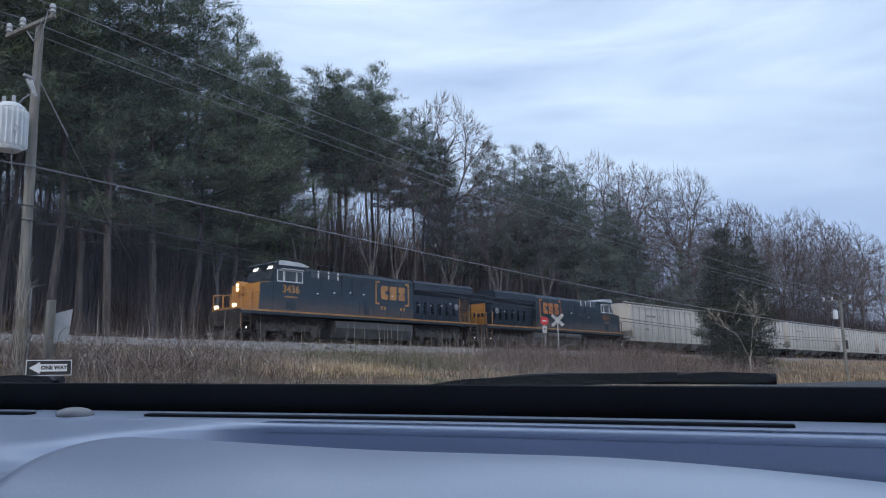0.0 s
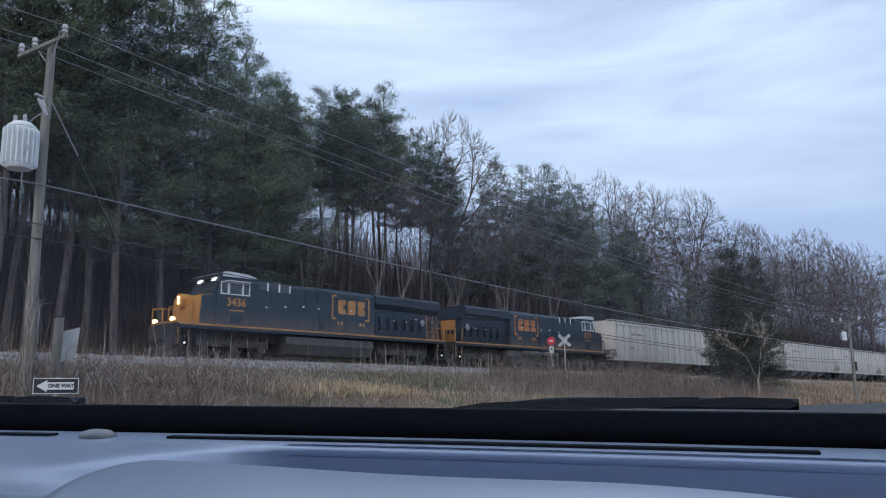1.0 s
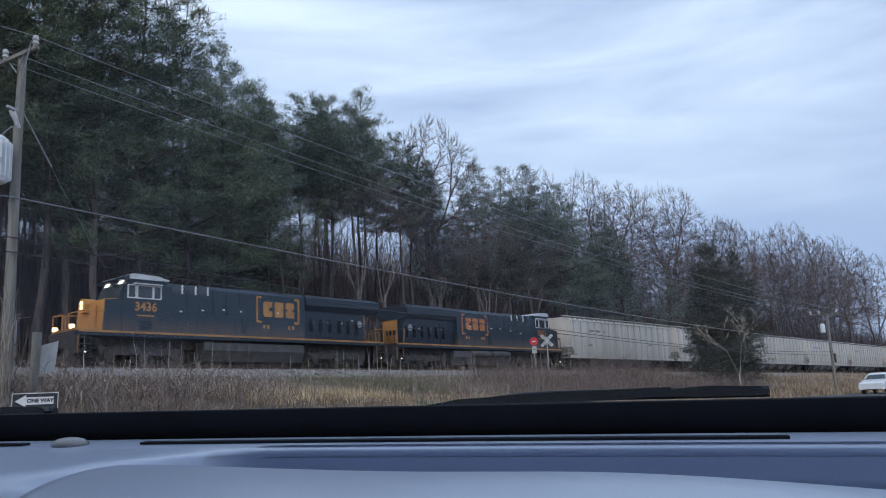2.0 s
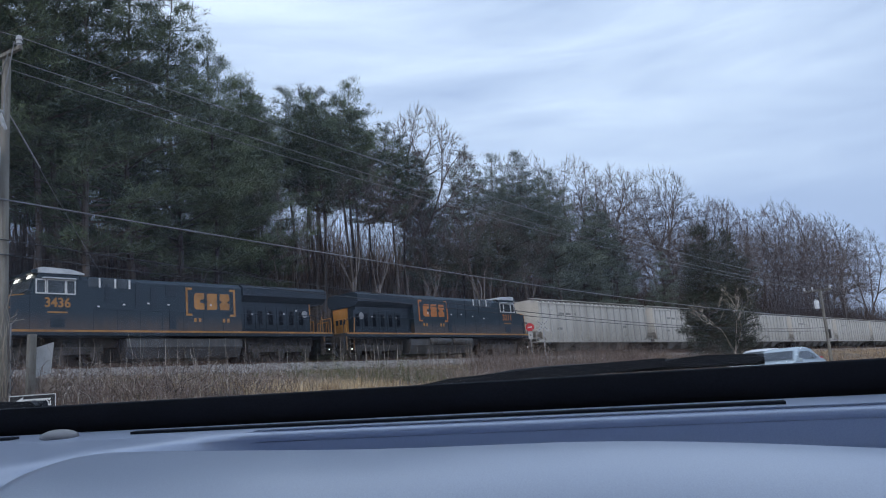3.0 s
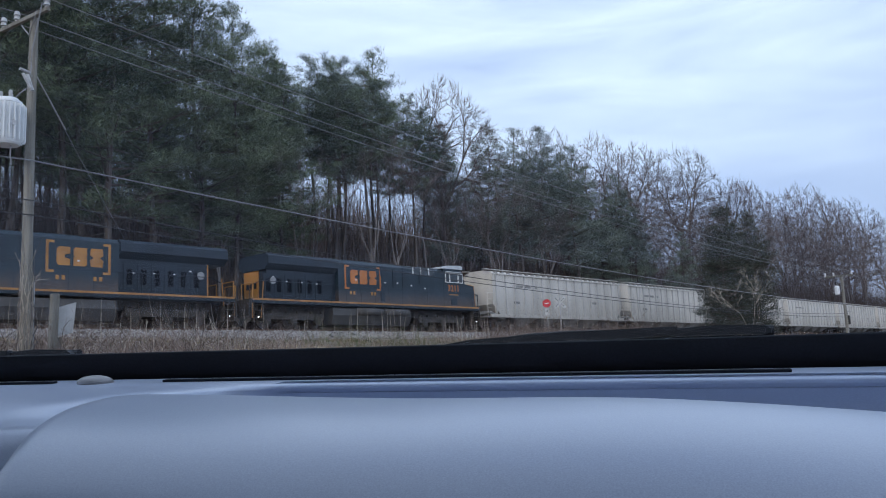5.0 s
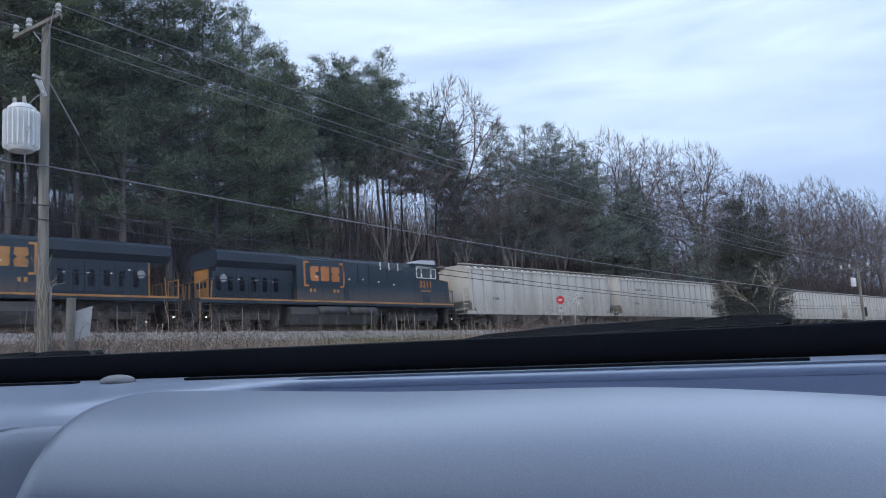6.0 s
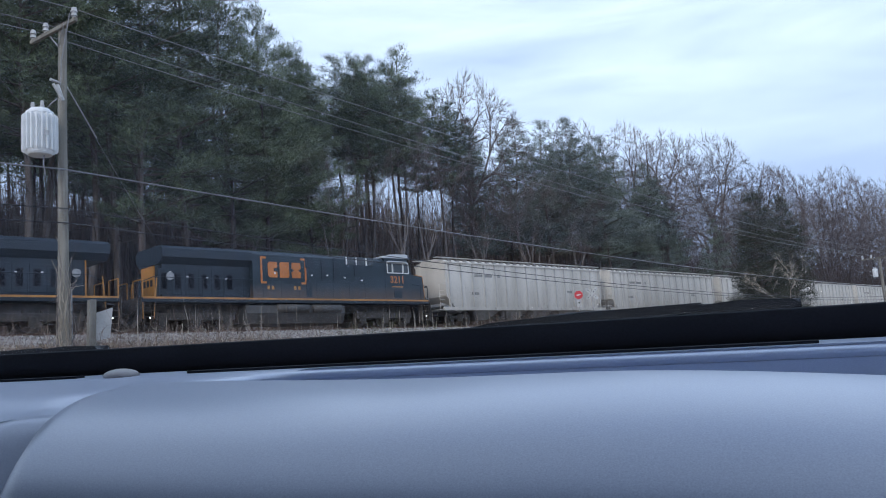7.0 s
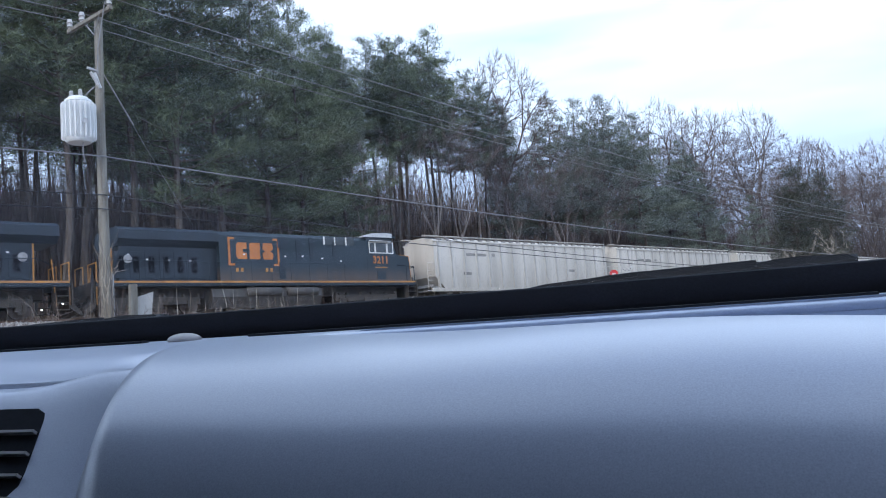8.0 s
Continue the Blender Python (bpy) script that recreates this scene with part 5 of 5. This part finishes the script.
def dome_tree(seed, H, label, wide=7.0, fork=0.3, tips=1500, trunk_r=0.36, m=None):
    """A leafless hardwood whose limbs fan out again and again to an even, rounded crown."""
    rnd = random.Random(seed)
    t = thing("bare_tree", label, "tree", m)
    tv, tf, cv, cf = [], [], [], []
    ends = []
    low = H * (fork + 0.12)
    lobes = [(rnd.uniform(0, 6.28), rnd.uniform(0.03, 0.07)) for _ in range(3)]
    for _ in range(tips):
        a, f = rnd.uniform(0, 6.2832), rnd.random() ** 0.8
        k = 1.0 - 0.45 * rnd.random() ** 2.2 + sum(w * math.sin((j + 2) * a + ph + 4 * f) for j, (ph, w) in enumerate(lobes))
        up = math.asin(f)
        ends.append(Vector((math.cos(a) * math.cos(up) * wide * k, math.sin(a) * math.cos(up) * wide * k, low + (H - low) * math.sin(up) * min(k, 1.05))))

    def fan(p, pts, d0):
        n = len(pts)
        r = max(0.014, trunk_r * 0.78 * (n / tips) ** 0.44)
        if n <= 2:
            for e in pts:
                mid = p.lerp(e, 0.5) + Vector((rnd.gauss(0, 0.06), rnd.gauss(0, 0.06), rnd.gauss(0.06, 0.06)))
                ribbon(cv, cf, p, mid, 0.036, rnd)
                ribbon(cv, cf, mid, e, 0.026, rnd)
                d = (e - p).normalized()
                for j in range(6):
                    q = p.lerp(e, rnd.uniform(0.2, 1.0))
                    w = (d + Vector((e.x, e.y, e.z - low * 0.8)).normalized() * 0.9 + Vector((rnd.gauss(0, 0.38), rnd.gauss(0, 0.38), rnd.gauss(0.15, 0.3)))).normalized()
                    needle(cv, cf, q, q + w * rnd.uniform(0.4, 1.0), 0.021, rnd)
            return
        spread = [max(e[c] for e in pts) - min(e[c] for e in pts) for c in range(3)]
        c = spread.index(max(spread))
        pts = sorted(pts, key=lambda e: e[c])
        cut = int(n * rnd.uniform(0.36, 0.64))
        for half in (pts[:cut], pts[cut:]):
            if not half:
                continue
            mean = sum(half, Vector()) / len(half)
            g = (mean - p)
            d = (g.normalized() + d0 * 0.45 + Vector((rnd.gauss(0, 0.06), rnd.gauss(0, 0.06), rnd.gauss(0.0, 0.05)))).normalized()
            q = p + d * g.length * rnd.uniform(0.28, 0.42)
            r1 = max(0.012, trunk_r * 0.78 * (len(half) / tips) ** 0.44)
            if r1 > 0.03:
                limb(tv, tf, p, q, r1 * 1.12, r1 * 0.92, 5)
            else:
                ribbon(cv, cf, p, q, r1 * 2.2, rnd)
            fan(q, half, d)
    top = Vector((rnd.gauss(0, 0.25), rnd.gauss(0, 0.25), H * fork))
    limb(tv, tf, Vector((0, 0, -0.6)), top * 0.5, trunk_r * 1.15, trunk_r, 7)
    limb(tv, tf, top * 0.5, top, trunk_r, trunk_r * 0.88, 7)
    fan(top, ends, Vector((0, 0, 1)))
    raw("trunk", tv, tf, M_BARE, t)
    raw("crown", cv, cf, M_TWIG, t)
    return t


def plant(kinds, spots, group, zoff=0.0):
    """Copies of the kinds at (s, n, height scale, turn); the kinds themselves take the first spots."""
    for i, (s, n, k, turn) in enumerate(spots):
        src = kinds[i % len(kinds)]
        m = spot(s, n, ground_z(s, n) + zoff, turn) @ Matrix.Diagonal((k, k, k, 1))
        if i < len(kinds):
            ob = src
        else:
            ob = copy_thing(src, Matrix())
        ob.matrix_basis = m
        tagged(ob, group=group)


def build_trees():
    rnd = random.Random(11)
    tall = [conifer("pine_tree", 20 + i, 24, (0.46, 0.43)[i], (4.6, 5.0)[i], 12, M_NEEDLE, "tall dark green pine with a long bare trunk", taper=0.42, fill=1.6) for i in range(2)]
    full = [conifer("pine_tree", 24 + i, 24, (0.25, 0.30)[i], (5.6, 5.2)[i], 15, M_NEEDLE, "broad dark green pine with low sweeping boughs", taper=0.5, fill=1.6) for i in range(2)]
    high = [conifer("pine_tree", 28 + i, 24, (0.58, 0.64)[i], (3.9, 3.5)[i], 10, M_NEEDLE, "slender pine with a small crown on a bare trunk", taper=0.55, trunk_r=0.2, fill=1.5) for i in range(2)]

    def turned(rows):
        return [(*r, rnd.uniform(0, 360)) for r in rows]
    plant(tall, turned(((4, 51.5, 1.18), (8, 50, 1.12), (12.5, 51, 1.22), (17, 50, 1.2), (19.5, 53.5, 1.3), (21, 50.5, 1.32), (24, 53, 1.3))), "pines beyond the track")
    plant(full, turned(((24.8, 50.5, 1.3), (28.5, 51.5, 1.32), (31.5, 52, 1.2), (34.5, 51.5, 1.06), (37.2, 53.5, 1.04), (33, 56, 1.15), (40, 55.5, 1.02), (39.6, 52, 0.88))), "pines beyond the track")
    plant(high, turned(((40.5, 54, 0.97), (43.5, 53.5, 1.0), (46.5, 54, 1.02), (49.5, 56, 1.07), (51.5, 54, 1.12), (48.5, 52, 1.0), (53.5, 56.5, 1.06), (42, 58, 0.99), (45, 51.5, 0.93), (50.5, 59, 1.1), (55, 53, 0.96), (44.5, 60, 1.02), (47, 63, 0.95), (52, 61, 1.0), (57, 58, 0.98), (43, 65, 0.92), (55.5, 63, 1.0), (59, 55, 0.95), (49, 66, 0.95))), "pines beyond the track")
    back = [conifer("pine_tree", 30 + i, 24, (0.46, 0.54)[i], 4.6, 11, M_NEEDLE, "slender pine deep in the dark wood", per=5, size=0.8, taper=0.5, fill=0.9) for i in range(2)]
    spots = []
    for _ in range(50):
        s = rnd.uniform(2, 39)
        spots.append((s, rnd.uniform(54, 92), rnd.uniform(0.9, 1.15) * (1.0 if s < 30 else 0.92), rnd.uniform(0, 360)))
    plant(back, spots, "pines deep in the wood")
    hem = [conifer("hemlock_tree", 40 + i, 20, 0.36 + 0.1 * i, 4.3 - 0.3 * i, 13, M_HEM, "dark evergreen with tiered spreading branches", per=6, size=0.5, taper=0.75, droop=0.05, fill=1.4) for i in range(2)]
    plant(hem, turned(((63, 56, 1.08), (68, 54, 1.14), (71.5, 53, 1.16), (75, 52, 1.18), (79, 51, 1.1), (82, 54, 1.1), (86, 53, 1.06), (90.5, 52, 1.02), (95, 53, 0.95), (67, 60, 1.15), (74, 60, 1.12), (101, 55, 0.88), (108, 52, 0.75), (80, 58, 1.08), (86, 49.5, 0.6), (80, 50, 0.5), (93, 50, 0.55), (100, 50, 0.5), (97, 57, 0.95), (91, 58, 1.0), (104, 49.8, 0.42), (112, 50, 0.45))), "evergreens beyond the track")
    bare = [dome_tree(60 + i, 24, "leafless grey-brown hardwood tree with a rounded crown", (7.5, 6.6, 8.4)[i], (0.24, 0.34, 0.2)[i]) for i in range(3)]
    spots = []
    for s, n, k in ((117, 56, 1.2), (105, 57, 1.12), (174, 57, 1.28), (97, 58, 1.12), (62.5, 56, 1.1), (90, 62, 1.1), (126, 60, 1.12), (140, 57, 1.12), (152, 60, 1.18), (161, 56, 1.15), (188, 58, 1.25), (204, 58, 1.3), (220, 60, 1.3), (133, 52, 0.85), (148, 52, 0.9), (166, 51, 0.95), (112, 51, 0.75), (182, 52, 0.95), (122, 51, 0.7), (196, 53, 1.0), (238, 58, 1.3)):
        spots.append((s, n, k, rnd.uniform(0, 360)))
    for i in range(10):
        spots.append((104 + i * 14 + rnd.uniform(-3, 3), 72 + rnd.uniform(-4, 12), rnd.uniform(0.95, 1.15), rnd.uniform(0, 360)))
    plant(bare, spots, "leafless trees beyond the track")
    slim = [bare_tree(70 + i, 18, "slender leafless tree at the wood's edge", 0.5, 0.13, fork=0.4 - 0.1 * i, limbs=4, depth=3, bark=M_GREYBARK) for i in range(2)]
    spots = []
    for i in range(13):
        spots.append((35 + i * 3.0 + rnd.uniform(-1, 1), 48.6 + rnd.uniform(0, 5), rnd.uniform(0.75, 1.08), rnd.uniform(0, 360)))
    plant(slim, spots, "slender trees at the wood's edge")
    # two dark cedars before the track, with a bare sapling
    for i, (s, n, h) in enumerate(((71.5, 30.5, 12.9), (77.5, 30.5, 12.9), (74.5, 32, 10.5))):
        c = conifer("cedar_tree", 80 + i, h, 0.04, 2.9, 28, M_CEDAR, "dense dark cedar standing in the field", per=8, size=0.42, taper=0.4, trunk_r=0.14)
        c.matrix_basis = spot(s, n, ground_z(s, n), 40 * i)
        tagged(c, group="cedars in the field")
    t = bare_tree(91, 8.5, "pale leafless sapling before the cedars", 0.5, 0.07, fork=0.2, limbs=4, twigs=2, depth=2, bark=M_PALE, fine=M_PALE)
    t.matrix_basis = spot(68.5, 27.5, ground_z(68.5, 27.5))


# ---- grass and brush ----
def blades(name, count, area, height, width, material, label, seed, lean=0.35, clump=0.0, keep=None, category="grass"):
    rnd = np.random.RandomState(seed)
    s = rnd.uniform(area[0], area[1], count)
    n = rnd.uniform(area[2], area[3], count)
    if keep:
        ok = np.array([keep(a, b) > rnd.rand() for a, b in zip(s, n)])
        s, n = s[ok], n[ok]
    c = len(s)
    z = np.array([ground_z(a, b) for a, b in zip(s, n)]) - 0.03
    ds, dn = np.array(DS), np.array(DN)
    base = s[:, None] * ds + n[:, None] * dn
    base[:, 2] = z
    h = height[0] + (height[1] - height[0]) * rnd.rand(c) ** 1.6
    az, ln = rnd.uniform(0, 6.2832, c), np.abs(rnd.normal(0, lean, c))
    dirv = np.stack([np.cos(az) * ln, np.sin(az) * ln, np.ones(c)], 1)
    dirv /= np.linalg.norm(dirv, axis=1)[:, None]
    a2 = rnd.uniform(0, 6.2832, c)
    wv = np.stack([np.cos(a2), np.sin(a2), np.zeros(c)], 1) * (width * rnd.uniform(0.6, 1.4, c))[:, None] / 2
    mid = base + dirv * (h * 0.6)[:, None]
    tip = base + dirv * h[:, None] + np.stack([np.cos(az), np.sin(az), -0.5 * np.ones(c)], 1) * (h * ln * 0.5)[:, None]
    v = np.stack([base - wv, base + wv, mid + wv * 0.8, mid - wv * 0.8, tip], 1).reshape(-1, 3)
    k = np.arange(c) * 5
    f4 = np.stack([k, k + 1, k + 2, k + 3], 1).tolist()
    f3 = np.stack([k + 3, k + 2, k + 4], 1).tolist()
    return tagged(raw(name, v.tolist(), f4 + f3, material), label, category, kind="stuff")


def brambles(name, centres, stems, length, width, material, label, seed, spread=0.8):
    """Thickets of arching stems that rise, bend over and cross one another."""
    rnd = np.random.RandomState(seed)
    c = len(centres) * stems
    mid = np.repeat(np.array([tuple(at(s, n)) for s, n in centres]), stems, 0)
    base = mid + np.stack([rnd.normal(0, spread, c), rnd.normal(0, spread, c), np.zeros(c)], 1)
    ds, dn = np.array(DS), np.array(DN)
    base[:, 2] = [ground_z(float(b @ ds), float(b @ dn)) - 0.04 for b in base]
    L = rnd.uniform(length[0], length[1], c) * np.repeat(rnd.uniform(0.45, 1.3, len(centres)), stems)
    az, lean, bend = rnd.uniform(0, 6.2832, c), np.abs(rnd.normal(0.4, 0.4, c)), rnd.uniform(0.5, 2.5, c)
    w = np.stack([-np.sin(az), np.cos(az), rnd.normal(0, 0.4, c)], 1) * (width * rnd.uniform(0.6, 1.4, c))[:, None] / 2
    p, rows = base, []
    for k in range(6):
        rows.append(np.stack([p - w * (1 - 0.14 * k), p + w * (1 - 0.14 * k)], 1))
        tilt = lean + bend * (k / 5) + rnd.normal(0, 0.12, c)
        p = p + np.stack([np.cos(az) * np.sin(tilt), np.sin(az) * np.sin(tilt), np.cos(tilt)], 1) * (L / 5)[:, None]
        az = az + rnd.normal(0, 0.25, c)
    v = np.stack(rows, 1).reshape(-1, 3)
    k0 = np.arange(c)[:, None] * 12 + np.arange(5)[None, :] * 2
    k0 = k0.reshape(-1)
    f = np.stack([k0, k0 + 1, k0 + 3, k0 + 2], 1).tolist()
    return tagged(raw(name, v.tolist(), f, material), label, "brush", kind="stuff")


def patch(scale, level, off=0.0):
    return lambda s, n: 1.0 if noise.noise((s * scale + off, n * scale, off)) > level else 0.12


def bank(field):
    """Little grass grows under the brambles."""
    return lambda s, n: field(s, n) * (0.4 if 6.0 < s < 17.5 and n > 21.3 else 1.0)


def clearing(s, n):
    """Thin woods where the sky shows between the trunks."""
    a = math.degrees(math.atan2(s, n))
    return 0.05 if 36 < a < 51 and n > 56 else 1.0


def build_grass():
    blades("dry_grass", 70000, (-8, 100, 20.2, 37.6), (0.1, 0.42), 0.02, M_STRAW, "pale dry winter grass on the bank", 5, lean=0.9, keep=bank(patch(0.2, 0.0)))
    blades("green_grass", 30000, (-8, 100, 20.2, 37.0), (0.12, 0.45), 0.022, M_GREEN, "dull green grass among the straw", 6, keep=bank(patch(0.2, 0.1, 7.0)))
    blades("tall_weeds", 1200, (-8, 75, 21.5, 33.0), (0.5, 1.3), 0.016, M_BRUSH, "brown leafless weeds on the bank", 7, lean=0.25, keep=patch(0.22, 0.05, 3.0), category="weeds")
    blades("pale_saplings", 330, (14, 62, 34.0, 39.0), (0.9, 2.6), 0.026, M_PALE, "thin pale leafless saplings by the track", 8, lean=0.07, keep=patch(0.3, -0.1, 9.0), category="saplings")
    blades("brush", 16000, (38, 72, 26, 36.5), (0.6, 2.3), 0.018, M_BRUSH, "tangled brown brush along the track", 9, lean=0.5, keep=patch(0.25, 0.0, 5.0), category="brush")
    blades("tangle", 6000, (36, 66, 25, 36), (0.4, 1.3), 0.012, M_TANGLE, "pale tangled stems on the bank", 18, lean=0.9, keep=patch(0.3, 0.0, 6.0), category="brush")
    blades("gold_grass", 9000, (16.3, 24, 22.5, 32), (0.2, 0.65), 0.022, M_GOLD, "golden dry grass clump on the bank", 19, lean=0.8)
    blades("bank_grass", 26000, (-6, 50, 20.2, 26), (0.1, 0.36), 0.018, M_STRAW, "pale straw on the near bank", 16, lean=0.9, keep=bank(patch(0.35, -0.1, 4.0)))
    blades("edge_brush", 15000, (32, 110, 46.9, 49.5), (1.2, 6.0), 0.026, M_THICKET, "tall brown brush along the wood's edge", 20, lean=0.4, category="brush")
    blades("understory", 26000, (-20, 190, 47.2, 60), (0.8, 5.0), 0.03, M_THICKET, "leafless understory at the forest edge", 10, lean=0.4, keep=lambda s, n: 0.3 if s < 35 else 1.0, category="brush")
    blades("hill_brush", 16000, (30, 82, 54, 72), (2.5, 9.0), 0.045, M_THICKET, "brown leafless brush on the wooded slope", 21, lean=0.4, category="brush")
    blades("pale_thicket", 9000, (55, 96, 46.9, 49.4), (0.8, 5.5), 0.028, M_TANGLE, "pale brown thicket behind the track", 24, lean=0.5, category="brush")
    blades("slope_thicket", 13000, (36, 112, 64, 98), (10.0, 17.0), 0.11, M_THICKET, "dense brown thicket up the wooded slope", 22, lean=0.2, category="brush")
    blades("far_woods", 20000, (8, 62, 60, 112), (4.0, 13.0), 0.10, M_TWIG, "dim leafless trunks deep inside the wood", 12, lean=0.10, keep=clearing, category="woods")
    blades("edge_woods", 28000, (88, 270, 49.5, 70), (3.0, 14.0), 0.06, M_TWIG, "hazy leafless thicket at the wood's edge", 17, lean=0.22, category="woods")
    blades("hillside_woods", 44000, (60, 260, 58, 115), (3.0, 15.0), 0.07, M_TWIG, "hazy leafless woods on the hillside", 14, lean=0.22, keep=clearing, category="woods")
    blades("far_field_grass", 24000, (60, 190, 22, 38.3), (0.3, 1.0), 0.035, M_STRAW, "pale dry grass in the far field", 13, keep=patch(0.08, -0.2, 2.0))


def build_brambles():
    rnd = random.Random(23)
    near = [(rnd.uniform(7.5, 18.5), 21.0 + 10.5 * rnd.random() ** 1.5) for _ in range(130)]
    brambles("dark_brambles", near, 38, (0.9, 2.3), 0.014, M_THICKET, "dark brown leafless brambles on the bank", 31)
    brambles("pale_brambles", near[::2], 9, (1.0, 2.4), 0.02, M_PALE, "pale dry arching stems among the brambles", 32)
    mid = [(rnd.uniform(19, 46), 21.5 + 13 * rnd.random() ** 1.4) for _ in range(130)]
    brambles("mixed_brambles", mid, 24, (0.6, 1.6), 0.014, M_BRUSH, "brown tangled stems on the bank", 33)
    brambles("straw_brambles", mid[::2], 16, (0.6, 1.6), 0.017, M_PALE, "bleached stems tangled on the bank", 34)
    green = [(rnd.gauss(29.5, 1.8), rnd.uniform(27, 34)) for _ in range(26)]
    brambles("green_shrub", green, 40, (0.8, 2.1), 0.014, M_GREEN, "dull olive green shrub on the bank", 35, 0.5)
    far = [(rnd.uniform(42, 66), rnd.uniform(26, 37)) for _ in range(120)]
    brambles("far_brambles", far, 26, (1.4, 3.3), 0.02, M_BRUSH, "brown tangled brush along the track", 36)


def build_scraps():
    rnd = random.Random(4)
    for k in range(26):
        s, n = rnd.choice([(11.5, 30), (13, 32), (33, 38.0), (36, 38.3), (38, 38.1)])
        s, n = s + rnd.gauss(0, 1.6), n + rnd.gauss(0, 0.4)
        z = max(ground_z(s, n), 3.55 + (n - 38.4) / 2.2 * 0.58 if n > 38.4 else 0) + 0.08
        L = rnd.uniform(0.5, 2.0)
        ob = part("timber_scrap", boxed(-L / 2, L / 2, -0.08, 0.08, -0.06, 0.06, 0.01), M_WOODSCRAP)
        ob.matrix_basis = spot(s, n, z, rnd.uniform(-30, 30)) @ pose(0, 0, 0, 0, rnd.uniform(-9, 9), 0)
        tagged(ob, "broken grey timber lying by the track", "timber", "timber scraps")


# ---- build ----
build_ground()
strip("road", 11.0, 19.4, 0.02, M_ASPHALT, "two-lane asphalt carriageway along the railway")
strip("side_street", -8.0, 6.0, 0.02, M_ASPHALT, "asphalt street under the parked car", -60, 60)
build_train()
build_poles()
build_signs()
build_cars()
build_car_interior()
build_trees()
build_grass()
build_brambles()
build_scraps()
build_track()


def motions():
    move_train()
    move_cars()


motions()
